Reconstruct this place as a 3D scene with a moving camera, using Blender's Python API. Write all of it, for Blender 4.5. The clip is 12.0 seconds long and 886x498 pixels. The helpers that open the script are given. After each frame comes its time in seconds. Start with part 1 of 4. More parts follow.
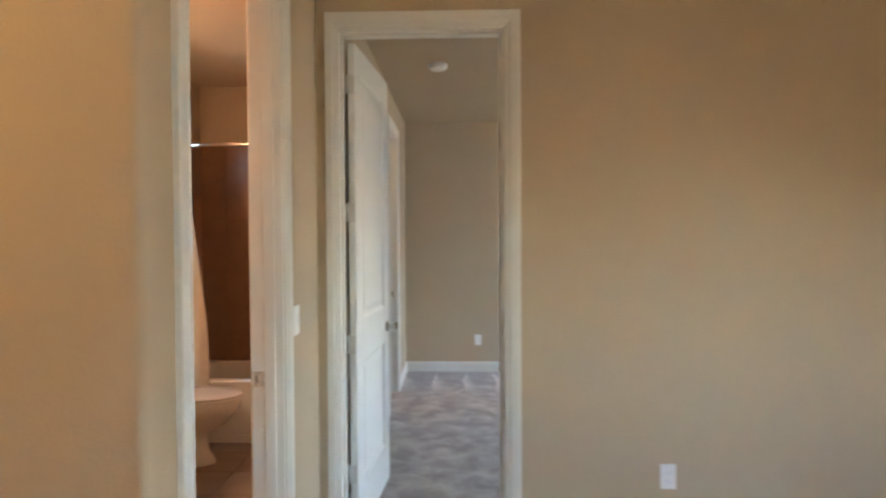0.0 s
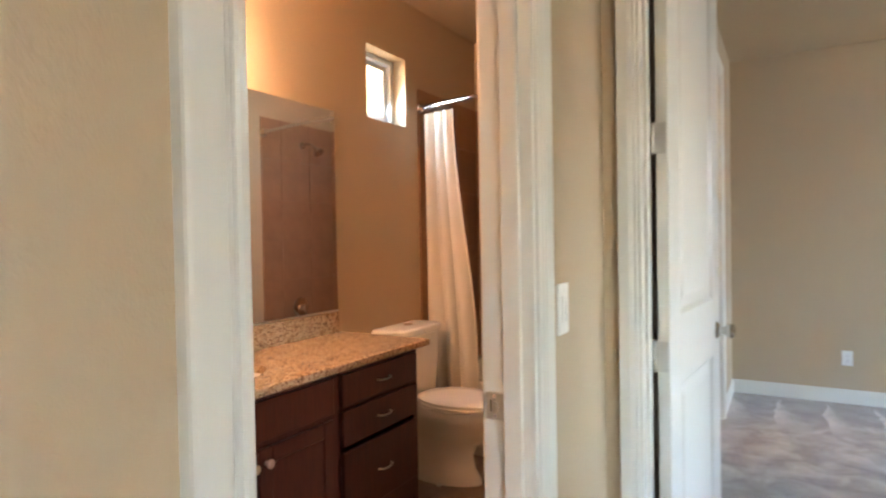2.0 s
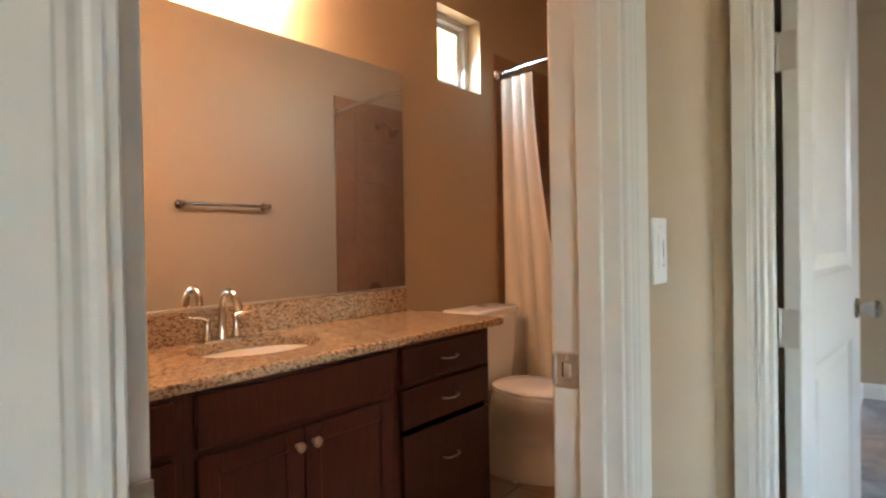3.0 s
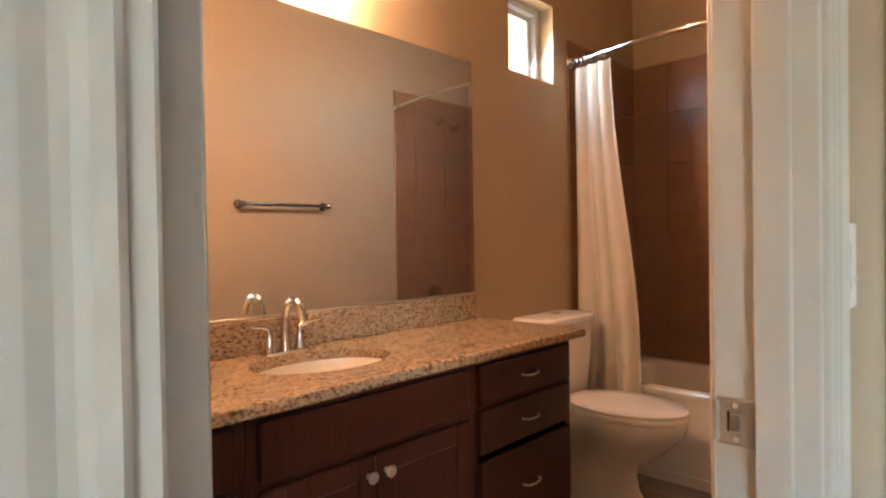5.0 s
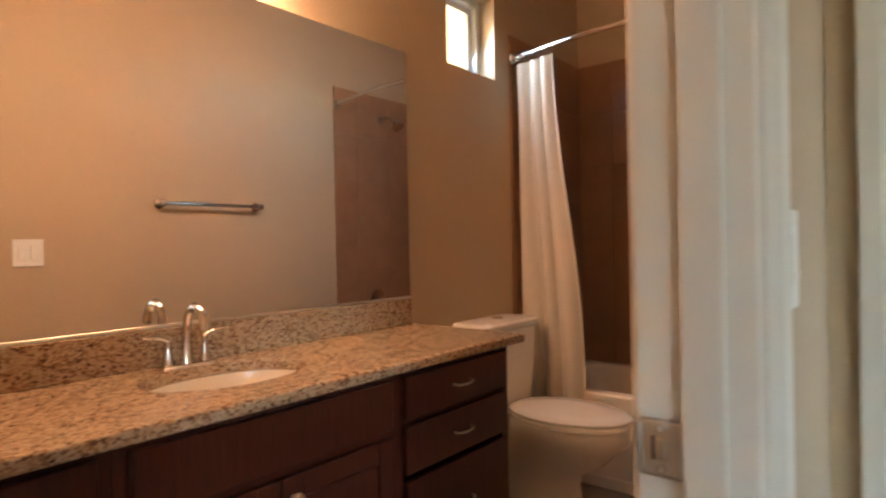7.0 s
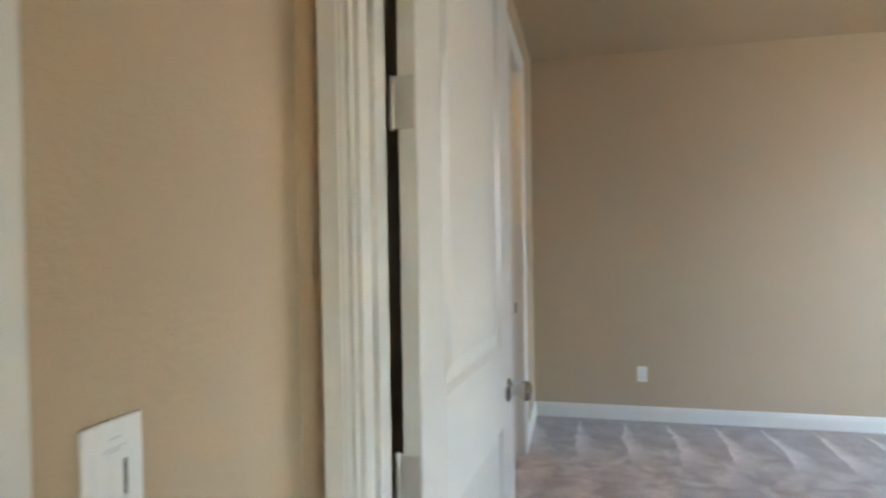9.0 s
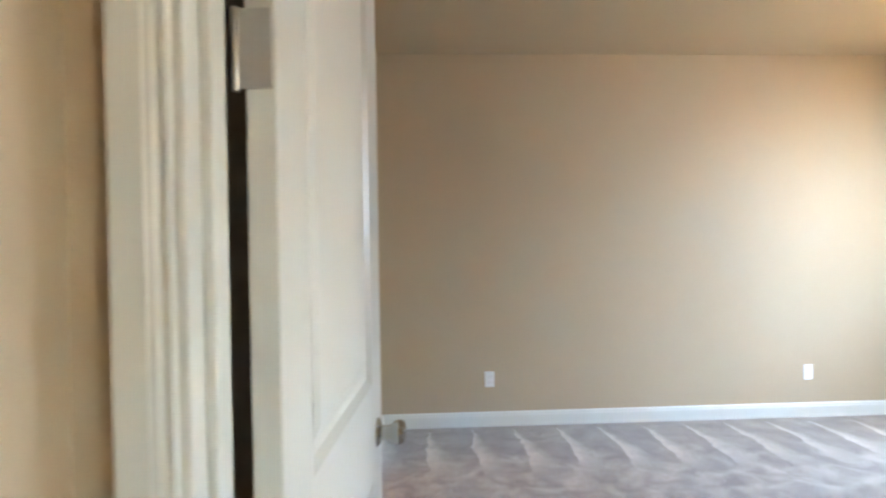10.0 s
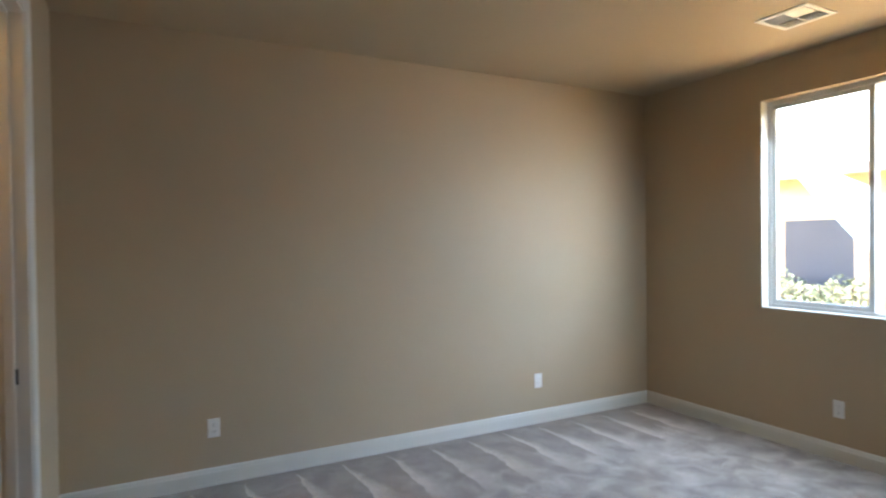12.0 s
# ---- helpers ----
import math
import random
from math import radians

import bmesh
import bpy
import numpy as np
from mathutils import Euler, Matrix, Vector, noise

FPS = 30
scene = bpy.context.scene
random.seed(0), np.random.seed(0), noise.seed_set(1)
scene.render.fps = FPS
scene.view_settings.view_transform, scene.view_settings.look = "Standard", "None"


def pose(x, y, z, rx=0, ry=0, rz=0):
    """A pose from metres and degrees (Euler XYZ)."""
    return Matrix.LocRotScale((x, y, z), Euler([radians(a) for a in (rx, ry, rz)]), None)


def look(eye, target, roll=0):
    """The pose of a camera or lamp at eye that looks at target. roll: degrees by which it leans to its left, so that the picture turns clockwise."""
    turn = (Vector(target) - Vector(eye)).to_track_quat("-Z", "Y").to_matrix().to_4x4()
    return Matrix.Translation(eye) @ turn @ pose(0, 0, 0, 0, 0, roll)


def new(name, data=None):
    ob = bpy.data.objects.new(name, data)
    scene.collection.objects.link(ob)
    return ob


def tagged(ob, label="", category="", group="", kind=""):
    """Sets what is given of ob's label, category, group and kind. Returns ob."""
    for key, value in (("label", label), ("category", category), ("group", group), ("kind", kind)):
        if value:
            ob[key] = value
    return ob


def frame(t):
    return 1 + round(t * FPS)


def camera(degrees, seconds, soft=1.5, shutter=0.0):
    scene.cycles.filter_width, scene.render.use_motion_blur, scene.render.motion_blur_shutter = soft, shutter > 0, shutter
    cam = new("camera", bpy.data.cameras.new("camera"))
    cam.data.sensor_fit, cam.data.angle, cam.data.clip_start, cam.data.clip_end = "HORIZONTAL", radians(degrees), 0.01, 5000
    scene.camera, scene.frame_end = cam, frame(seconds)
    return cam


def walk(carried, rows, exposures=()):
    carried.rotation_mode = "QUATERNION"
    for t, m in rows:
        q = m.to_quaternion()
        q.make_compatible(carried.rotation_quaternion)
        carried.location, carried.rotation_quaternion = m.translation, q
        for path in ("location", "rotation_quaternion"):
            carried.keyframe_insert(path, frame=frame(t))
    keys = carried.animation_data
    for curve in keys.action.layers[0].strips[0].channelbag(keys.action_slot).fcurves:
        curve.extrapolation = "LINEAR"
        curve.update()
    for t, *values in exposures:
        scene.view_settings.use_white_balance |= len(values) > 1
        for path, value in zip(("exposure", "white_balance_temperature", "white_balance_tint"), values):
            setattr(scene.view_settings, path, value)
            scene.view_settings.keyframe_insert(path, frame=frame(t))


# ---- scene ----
cam = camera(74.4, 12.0, soft=2.2, shutter=0.5)

EXPOSURES = [(0.0, 5.42), (0.5, 5.65), (1.0, 5.93), (1.5, 5.88), (2.0, 5.78), (2.5, 5.6), (3.5, 5.2), (5.5, 5.48), (6.0, 5.38), (6.7, 5.22), (8.5, 5.15), (9.0, 5.27), (9.5, 5.72), (10.0, 5.65), (10.5, 5.55), (11.0, 5.65), (11.5, 5.05), (12.0, 4.55)]
PATH = [
    (0, (0.651, -2.672, 1.48), (0.596, -0.674, 1.44), -0.3),
    (0.5, (0.631, -2.321, 1.443), (0.291, -0.35, 1.414), -1.0),
    (1, (0.613, -2.081, 1.463), (-0.013, -0.181, 1.417), -0.5),
    (1.5, (0.574, -1.837, 1.396), (-0.288, -0.032, 1.357), -0.8),
    (2, (0.444, -1.666, 1.318), (-0.566, 0.06, 1.284), -1.0),
    (2.5, (0.369, -1.517, 1.228), (-0.756, 0.136, 1.198), -1.0),
    (3, (0.353, -1.42, 1.175), (-0.9, 0.139, 1.152), -1.0),
    (3.5, (0.342, -1.369, 1.175), (-1.006, 0.108, 1.154), -1.0),
    (3.7, (0.337, -1.36, 1.173), (-1.043, 0.087, 1.144), -0.9),
    (5.3, (0.117, -1.308, 1.198), (-1.261, 0.14, 1.172), -0.9),
    (5.5, (0.102, -1.269, 1.191), (-1.279, 0.178, 1.179), -0.8),
    (6, (0.036, -1.216, 1.187), (-1.319, 0.255, 1.176), -0.7),
    (6.5, (0.023, -1.185, 1.168), (-1.308, 0.307, 1.155), -0.7),
    (6.7, (0.055, -1.177, 1.167), (-1.262, 0.329, 1.155), -0.9),
    (8.3, (0.394, -0.954, 1.324), (-0.427, 0.87, 1.296), -0.7),
    (8.5, (0.425, -0.911, 1.341), (-0.309, 0.949, 1.311), -0.6),
    (9, (0.417, -0.814, 1.368), (-0.041, 1.133, 1.339), -0.9),
    (9.5, (0.343, -0.72, 1.371), (0.19, 1.274, 1.336), -1.0),
    (10, (0.303, -0.529, 1.388), (0.406, 1.469, 1.355), -0.8),
    (10.5, (0.329, -0.386, 1.415), (0.665, 1.585, 1.388), -0.9),
    (11, (0.356, -0.248, 1.434), (0.933, 1.667, 1.413), -0.7),
    (11.5, (0.412, -0.119, 1.463), (1.176, 1.729, 1.439), -0.7),
    (12, (0.462, -0.042, 1.467), (1.389, 1.730, 1.441), -0.7),
]
walk(cam, [(t, look(eye, target, roll)) for t, eye, target, roll in PATH], EXPOSURES)


# ---- world, sun, lamps ----
world = bpy.data.worlds.new("sky")
scene.world = world
world.use_nodes = True
wn = world.node_tree.nodes
sky = wn.new("ShaderNodeTexSky")
sky.sky_type = "NISHITA"
sky.sun_disc = False
sky.sun_elevation = radians(52.2)
sky.sun_rotation = radians(189.5)
wn["Background"].inputs["Strength"].default_value = 0.15
world.node_tree.links.new(sky.outputs[0], wn["Background"].inputs["Color"])
sun = new("sun", bpy.data.lights.new("sun", "SUN"))
sun.data.energy = 3.1
sun.data.angle = radians(0.5)
sun.data.color = (1.0, 0.95, 0.86)
sun.matrix_world = look((0, 0, 0), (0.10, 0.604, -0.79))


def sky_lamp_in_opening(name, place, inward, width, height, watts, steep, aside=0.0):
    """An area lamp added in a window's opening to strengthen the sky's light, falling in at steep degrees, turned aside
    along y.
    """
    lamp = new(name, bpy.data.lights.new(name, "AREA"))
    lamp.data.shape = "RECTANGLE"
    lamp.data.size = width
    lamp.data.size_y = height
    lamp.data.energy = watts
    lamp.data.color = (0.57, 0.77, 1.0)
    lamp.data.spread = radians(150)
    x, y, z = place
    lamp.matrix_world = look(place, (x + inward * math.cos(radians(steep)), y + aside, z - math.sin(radians(steep))))


# the bedroom's added lamp is turned aside to favour the far wall
sky_lamp_in_opening("bedroom_sky", (4.56, 1.964, 1.80), -1, 1.30, 1.10, 1.75, 46, 0.40)
sky_lamp_in_opening("hall_sky", (3.96, -3.30, 1.45), -1, 1.70, 1.00, 0.84, 42)
sky_lamp_in_opening("bathroom_sky", (-1.56, 1.063, 2.20), 1, 0.33, 0.28, 0.17, 28)


# ---- materials ----
def material(name):
    m = bpy.data.materials.new(name)
    m.use_nodes = True
    t = m.node_tree
    return m, t, t.nodes["Principled BSDF"]


def mix_colors(t, fac, a, b):
    n = t.nodes.new("ShaderNodeMix")
    n.data_type = "RGBA"
    t.links.new(fac, n.inputs[0])
    for s, v in ((6, a), (7, b)):
        if isinstance(v, tuple):
            n.inputs[s].default_value = (*v, 1)
        else:
            t.links.new(v, n.inputs[s])
    return n.outputs[2]


def noise_tex(t, scale, detail=4.0, rough=0.6, stretch=None):
    n = t.nodes.new("ShaderNodeTexNoise")
    n.inputs["Scale"].default_value = scale
    n.inputs["Detail"].default_value = detail
    n.inputs["Roughness"].default_value = rough
    c = t.nodes.new("ShaderNodeTexCoord")
    src = c.outputs["Object"]
    if stretch:
        mp = t.nodes.new("ShaderNodeMapping")
        mp.inputs["Scale"].default_value = stretch
        t.links.new(src, mp.inputs[0])
        src = mp.outputs[0]
    t.links.new(src, n.inputs["Vector"])
    return n.outputs["Fac"]


def ramp(t, src, stops):
    n = t.nodes.new("ShaderNodeValToRGB")
    els = n.color_ramp.elements
    while len(els) < len(stops):
        els.new(0.5)
    for e, (p, c) in zip(els, stops):
        e.position = p
        e.color = (*c, 1) if isinstance(c, tuple) else (c, c, c, 1)
    t.links.new(src, n.inputs[0])
    return n.outputs[0]


def add_bump(t, bsdf, height, strength, distance):
    n = t.nodes.new("ShaderNodeBump")
    n.inputs["Strength"].default_value = strength
    n.inputs["Distance"].default_value = distance
    t.links.new(height, n.inputs["Height"])
    t.links.new(n.outputs[0], bsdf.inputs["Normal"])
    return n


def painted(name, color, rough, orange_peel=0.0, blotch=0.06):
    m, t, b = material(name)
    low = tuple(c * (1 - blotch) for c in color)
    t.links.new(mix_colors(t, noise_tex(t, 2.3, 5), low, color), b.inputs["Base Color"])
    b.inputs["Roughness"].default_value = rough
    if orange_peel:
        mix = t.nodes.new("ShaderNodeMath")
        mix.operation = "ADD"
        t.links.new(ramp(t, noise_tex(t, 75, 3), [(0.42, 0.0), (0.62, 1.0)]), mix.inputs[0])
        t.links.new(noise_tex(t, 260, 2), mix.inputs[1])
        add_bump(t, b, mix.outputs[0], orange_peel, 0.0015)
    return m


def metal(name, color, rough):
    m, t, b = material(name)
    b.inputs["Metallic"].default_value = 1.0
    low = tuple(c * 0.85 for c in color)
    t.links.new(mix_colors(t, noise_tex(t, 500, 3), low, color), b.inputs["Base Color"])
    t.links.new(ramp(t, noise_tex(t, 500, 3), [(0.3, rough * 0.92), (0.7, rough * 1.1)]), b.inputs["Roughness"])
    return m


WALL = painted("wall_paint", (0.462, 0.350, 0.226), 0.62, 0.25)
CEIL = painted("ceiling_paint", (0.45, 0.351, 0.234), 0.8, 0.3)
TRIM = painted("trim_paint", (0.66, 0.635, 0.57), 0.32, 0.0, 0.03)
NICKEL = metal("satin_nickel", (0.60, 0.57, 0.52), 0.38)
POLISHED = metal("polished_nickel", (0.62, 0.59, 0.55), 0.12)
DARK_NICKEL = metal("dark_nickel", (0.33, 0.30, 0.28), 0.2)
CHROME = metal("chrome", (0.75, 0.74, 0.73), 0.1)
PLASTIC = painted("white_plastic", (0.78, 0.77, 0.74), 0.35, 0.0, 0.02)
PORCELAIN = painted("porcelain", (0.82, 0.79, 0.73), 0.08, 0.0, 0.02)
ACRYLIC = painted("tub_acrylic", (0.80, 0.77, 0.70), 0.16, 0.0, 0.03)
VINYL = painted("window_vinyl", (0.62, 0.62, 0.6), 0.4, 0.0, 0.03)
# near-black: paints the shade inside slots and vents; also colours the closet strike plate
SLOT = painted("slot_dark", (0.06, 0.055, 0.05), 0.6)


def make_carpet():
    m, t, b = material("carpet")
    co = t.nodes.new("ShaderNodeTexCoord")
    # nap lying in patches
    n1 = t.nodes.new("ShaderNodeTexNoise")
    n1.inputs["Scale"].default_value = 6.0
    n1.inputs["Detail"].default_value = 7
    n1.inputs["Distortion"].default_value = 0.5
    t.links.new(co.outputs["Object"], n1.inputs["Vector"])
    patches = ramp(t, n1.outputs["Fac"], [(0.36, 0.0), (0.68, 1.0)])
    # vacuum strokes: wedges that narrow towards the far wall
    sep = t.nodes.new("ShaderNodeSeparateXYZ")
    t.links.new(co.outputs["Object"], sep.inputs[0])

    def math_node(op, a, c=None):
        n = t.nodes.new("ShaderNodeMath")
        n.operation = op
        for k, v in ((0, a), (1, c)):
            if v is None:
                continue
            if isinstance(v, (int, float)):
                n.inputs[k].default_value = v
            else:
                t.links.new(v, n.inputs[k])
        return n.outputs[0]
    wob = math_node("MULTIPLY", math_node("SUBTRACT", noise_tex(t, 2.6, 5, 0.65), 0.5), 0.17)
    lane = math_node("FRACT", math_node("DIVIDE", math_node("ADD", math_node("ADD", sep.outputs[0], wob), math_node("MULTIPLY", sep.outputs[1], -0.02)), 0.315))
    gap = math_node("DIVIDE", math_node("SUBTRACT", 3.68, sep.outputs[1]), 0.95)
    width = math_node("MAXIMUM", math_node("MINIMUM", math_node("MULTIPLY", gap, 0.9), 0.8), 0.001)
    wedge = math_node("MAXIMUM", math_node("SUBTRACT", 1.0, math_node("DIVIDE", lane, width)), 0.0)
    reach = math_node("MULTIPLY", math_node("SUBTRACT", sep.outputs[1], math_node("ADD", 2.45, math_node("MULTIPLY", n1.outputs["Fac"], 0.8))), 3.2)
    near = math_node("MINIMUM", math_node("MAXIMUM", reach, 0.0), 1.0)
    strokes = math_node("MULTIPLY", math_node("MULTIPLY", wedge, near), math_node("ADD", 0.3, math_node("MULTIPLY", noise_tex(t, 4.0, 5, 0.7), 1.3)))
    soft = math_node("ADD", math_node("MULTIPLY", patches, math_node("SUBTRACT", 0.62, math_node("MULTIPLY", near, 0.34))), math_node("MULTIPLY", strokes, 0.95))
    fine = noise_tex(t, 420, 2)
    tufts = math_node("SUBTRACT", noise_tex(t, 34, 5, 0.7), 0.5)
    soft = math_node("ADD", soft, math_node("MULTIPLY", tufts, math_node("ADD", 0.35, math_node("MULTIPLY", soft, 0.9))))
    tone = math_node("ADD", math_node("MULTIPLY", soft, 0.75), math_node("MULTIPLY", fine, 0.3))
    t.links.new(ramp(t, tone, [(0.12, (0.22, 0.18, 0.15)), (0.9, (0.56, 0.49, 0.435))]), b.inputs["Base Color"])
    b.inputs["Roughness"].default_value = 0.95
    b.inputs["Sheen Weight"].default_value = 0.25
    h = math_node("ADD", math_node("MULTIPLY", fine, 0.7), math_node("MULTIPLY", soft, 0.5))
    add_bump(t, b, h, 0.6, 0.006)
    return m


def make_granite():
    m, t, b = material("granite")
    v = t.nodes.new("ShaderNodeTexVoronoi")
    v.inputs["Scale"].default_value = 215
    co = t.nodes.new("ShaderNodeTexCoord")
    mp = t.nodes.new("ShaderNodeMapping")
    mp.inputs["Scale"].default_value = (1.0, 0.62, 1.0)
    t.links.new(co.outputs["Object"], mp.inputs[0])
    t.links.new(mp.outputs[0], v.inputs["Vector"])
    bw = t.nodes.new("ShaderNodeRGBToBW")
    t.links.new(v.outputs["Color"], bw.inputs[0])
    mixn = t.nodes.new("ShaderNodeMath")
    mixn.operation = "MULTIPLY_ADD"
    t.links.new(noise_tex(t, 90, 5, 0.7, (1.0, 0.62, 1.0)), mixn.inputs[0])
    mixn.inputs[1].default_value = 0.95
    half = t.nodes.new("ShaderNodeMath")
    half.operation = "MULTIPLY"
    half.inputs[1].default_value = 0.5
    t.links.new(bw.outputs[0], half.inputs[0])
    t.links.new(half.outputs[0], mixn.inputs[2])
    col = ramp(t, mixn.outputs[0], [(0.44, (0.045, 0.024, 0.016)), (0.55, (0.17, 0.095, 0.052)), (0.66, (0.32, 0.21, 0.12)), (0.90, (0.46, 0.36, 0.24))])
    t.links.new(col, b.inputs["Base Color"])
    b.inputs["Roughness"].default_value = 0.14
    return m


def make_wood():
    m, t, b = material("cherry_stain")
    g = noise_tex(t, 9, 6, 0.65, (14, 14, 1.2))
    t.links.new(ramp(t, g, [(0.3, (0.022, 0.005, 0.003)), (0.7, (0.058, 0.013, 0.007))]), b.inputs["Base Color"])
    b.inputs["Roughness"].default_value = 0.3
    b.inputs["Specular IOR Level"].default_value = 0.3
    add_bump(t, b, g, 0.05, 0.001)
    return m


def make_tile(name, a, c, rough, scale=7.0):
    m, t, b = material(name)
    info = t.nodes.new("ShaderNodeObjectInfo")
    n = noise_tex(t, scale, 4, 0.52)
    add = t.nodes.new("ShaderNodeMath")
    add.operation = "MULTIPLY_ADD"
    t.links.new(info.outputs["Random"], add.inputs[0])
    add.inputs[1].default_value = 0.10
    t.links.new(n, add.inputs[2])
    t.links.new(ramp(t, add.outputs[0], [(0.32, a), (0.95, c)]), b.inputs["Base Color"])
    t.links.new(ramp(t, noise_tex(t, 30, 4), [(0.3, rough), (0.7, rough * 1.08)]), b.inputs["Roughness"])
    add_bump(t, b, noise_tex(t, 18, 2), 0.02, 0.001)
    return m


def make_mosaic():
    m, t, b = material("mosaic_glass")
    g = t.nodes.new("ShaderNodeNewGeometry")
    t.links.new(ramp(t, g.outputs["Random Per Island"], [(0.0, (0.05, 0.035, 0.02)), (0.35, (0.13, 0.095, 0.06)), (0.75, (0.24, 0.20, 0.14)), (1.0, (0.42, 0.38, 0.31))]), b.inputs["Base Color"])
    b.inputs["Roughness"].default_value = 0.08
    return m


def make_cloth():
    m, t, b = material("curtain_cloth")
    n = noise_tex(t, 300, 2)
    t.links.new(mix_colors(t, noise_tex(t, 4, 4), (0.72, 0.66, 0.55), (0.80, 0.75, 0.65)), b.inputs["Base Color"])
    b.inputs["Roughness"].default_value = 0.75
    b.inputs["Subsurface Weight"].default_value = 0.0
    tr = t.nodes.new("ShaderNodeBsdfTranslucent")
    tr.inputs["Color"].default_value = (0.8, 0.73, 0.6, 1)
    mx = t.nodes.new("ShaderNodeMixShader")
    mx.inputs[0].default_value = 0.25
    out = t.nodes["Material Output"]
    t.links.new(b.outputs[0], mx.inputs[1])
    t.links.new(tr.outputs[0], mx.inputs[2])
    t.links.new(mx.outputs[0], out.inputs["Surface"])
    add_bump(t, b, n, 0.2, 0.001)
    return m


def make_mirror():
    m, t, b = material("mirror_silver")
    b.inputs["Metallic"].default_value = 1.0
    b.inputs["Base Color"].default_value = (0.86, 0.87, 0.86, 1)
    t.links.new(ramp(t, noise_tex(t, 3, 3), [(0.3, 0.0), (0.8, 0.02)]), b.inputs["Roughness"])
    return m


def make_glass():
    m, t, b = material("window_glass")
    b.inputs["Base Color"].default_value = (0.97, 0.99, 0.98, 1)
    b.inputs["Roughness"].default_value = 0.0
    b.inputs["Transmission Weight"].default_value = 1.0
    b.inputs["IOR"].default_value = 1.01
    return m


def make_glow(name, color, strength):
    m, t, b = material(name)
    b.inputs["Base Color"].default_value = (0.8, 0.75, 0.65, 1)
    b.inputs["Emission Color"].default_value = (*color, 1)
    b.inputs["Emission Strength"].default_value = strength
    return m


def make_stucco(name, color):
    return painted(name, color, 0.9, 0.5, 0.15)


CARPET = make_carpet()
GRANITE = make_granite()
WOOD = make_wood()
SHOWER = make_tile("shower_tile", (0.24, 0.125, 0.066), (0.33, 0.18, 0.098), 0.28)
FLOORT = make_tile("floor_tile", (0.22, 0.15, 0.10), (0.36, 0.26, 0.18), 0.35, 4.0)
GROUT = painted("grout", (0.24, 0.135, 0.075), 0.9)
MOSAIC = make_mosaic()
CLOTH = make_cloth()
MIRROR = make_mirror()
GLASS = make_glass()
BULB = make_glow("warm_shade_glass", (1.0, 0.57, 0.33), 3.6)
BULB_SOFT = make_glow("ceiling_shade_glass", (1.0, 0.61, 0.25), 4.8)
BULB_DIM = make_glow("closet_shade_glass", (1.0, 0.64, 0.28), 1.9)
STUCCO = make_stucco("neighbour_stucco", (0.40, 0.30, 0.20))
ROOF = painted("roof_tile", (0.2, 0.15, 0.12), 0.9, 0.3, 0.2)
GRAVEL = painted("gravel_ground", (0.45, 0.31, 0.14), 0.95, 0.6, 0.3)
# near-black for the neighbour's window; its darkness is all in the colour
SHADE = painted("dark_window", (0.030, 0.032, 0.046), 0.6, 0.0, 0.3)
LEAF = painted("foliage", (0.12, 0.14, 0.08), 0.7, 0.0, 0.5)


# ---- mesh helpers ----
def box_bm(bm, x0, y0, z0, x1, y1, z1, bevel=0.0, seg=2):
    vs = [bm.verts.new(p) for p in ((x0, y0, z0), (x1, y0, z0), (x1, y1, z0), (x0, y1, z0), (x0, y0, z1), (x1, y0, z1), (x1, y1, z1), (x0, y1, z1))]
    fs = [bm.faces.new([vs[i] for i in q]) for q in ((0, 3, 2, 1), (4, 5, 6, 7), (0, 1, 5, 4), (1, 2, 6, 5), (2, 3, 7, 6), (3, 0, 4, 7))]
    if bevel:
        es = list({e for f in fs for e in f.edges})
        bmesh.ops.bevel(bm, geom=es, offset=bevel, segments=seg, affect="EDGES", profile=0.5)
    return bm


def box(x0, y0, z0, x1, y1, z1, bevel=0.0, seg=2):
    return box_bm(bmesh.new(), x0, y0, z0, x1, y1, z1, bevel, seg)


def lathe(profile, steps=24, axis="Z", bm=None):
    """Turn (radius, height) pairs about an axis."""
    bm = bm or bmesh.new()
    rings = []
    for r, h in profile:
        ring = []
        for k in range(steps):
            a = 2 * math.pi * k / steps
            p = (r * math.cos(a), r * math.sin(a), h)
            if axis == "X":
                p = (p[2], p[0], p[1])
            elif axis == "Y":
                p = (p[1], p[2], p[0])
            ring.append(bm.verts.new(p))
        rings.append(ring)
    for a, c in zip(rings, rings[1:]):
        for k in range(steps):
            bm.faces.new((a[k], a[(k + 1) % steps], c[(k + 1) % steps], c[k]))
    for ring in (rings[0], rings[-1]):
        try:
            bm.faces.new(ring)
        except ValueError:
            pass
    bmesh.ops.recalc_face_normals(bm, faces=bm.faces)
    return bm


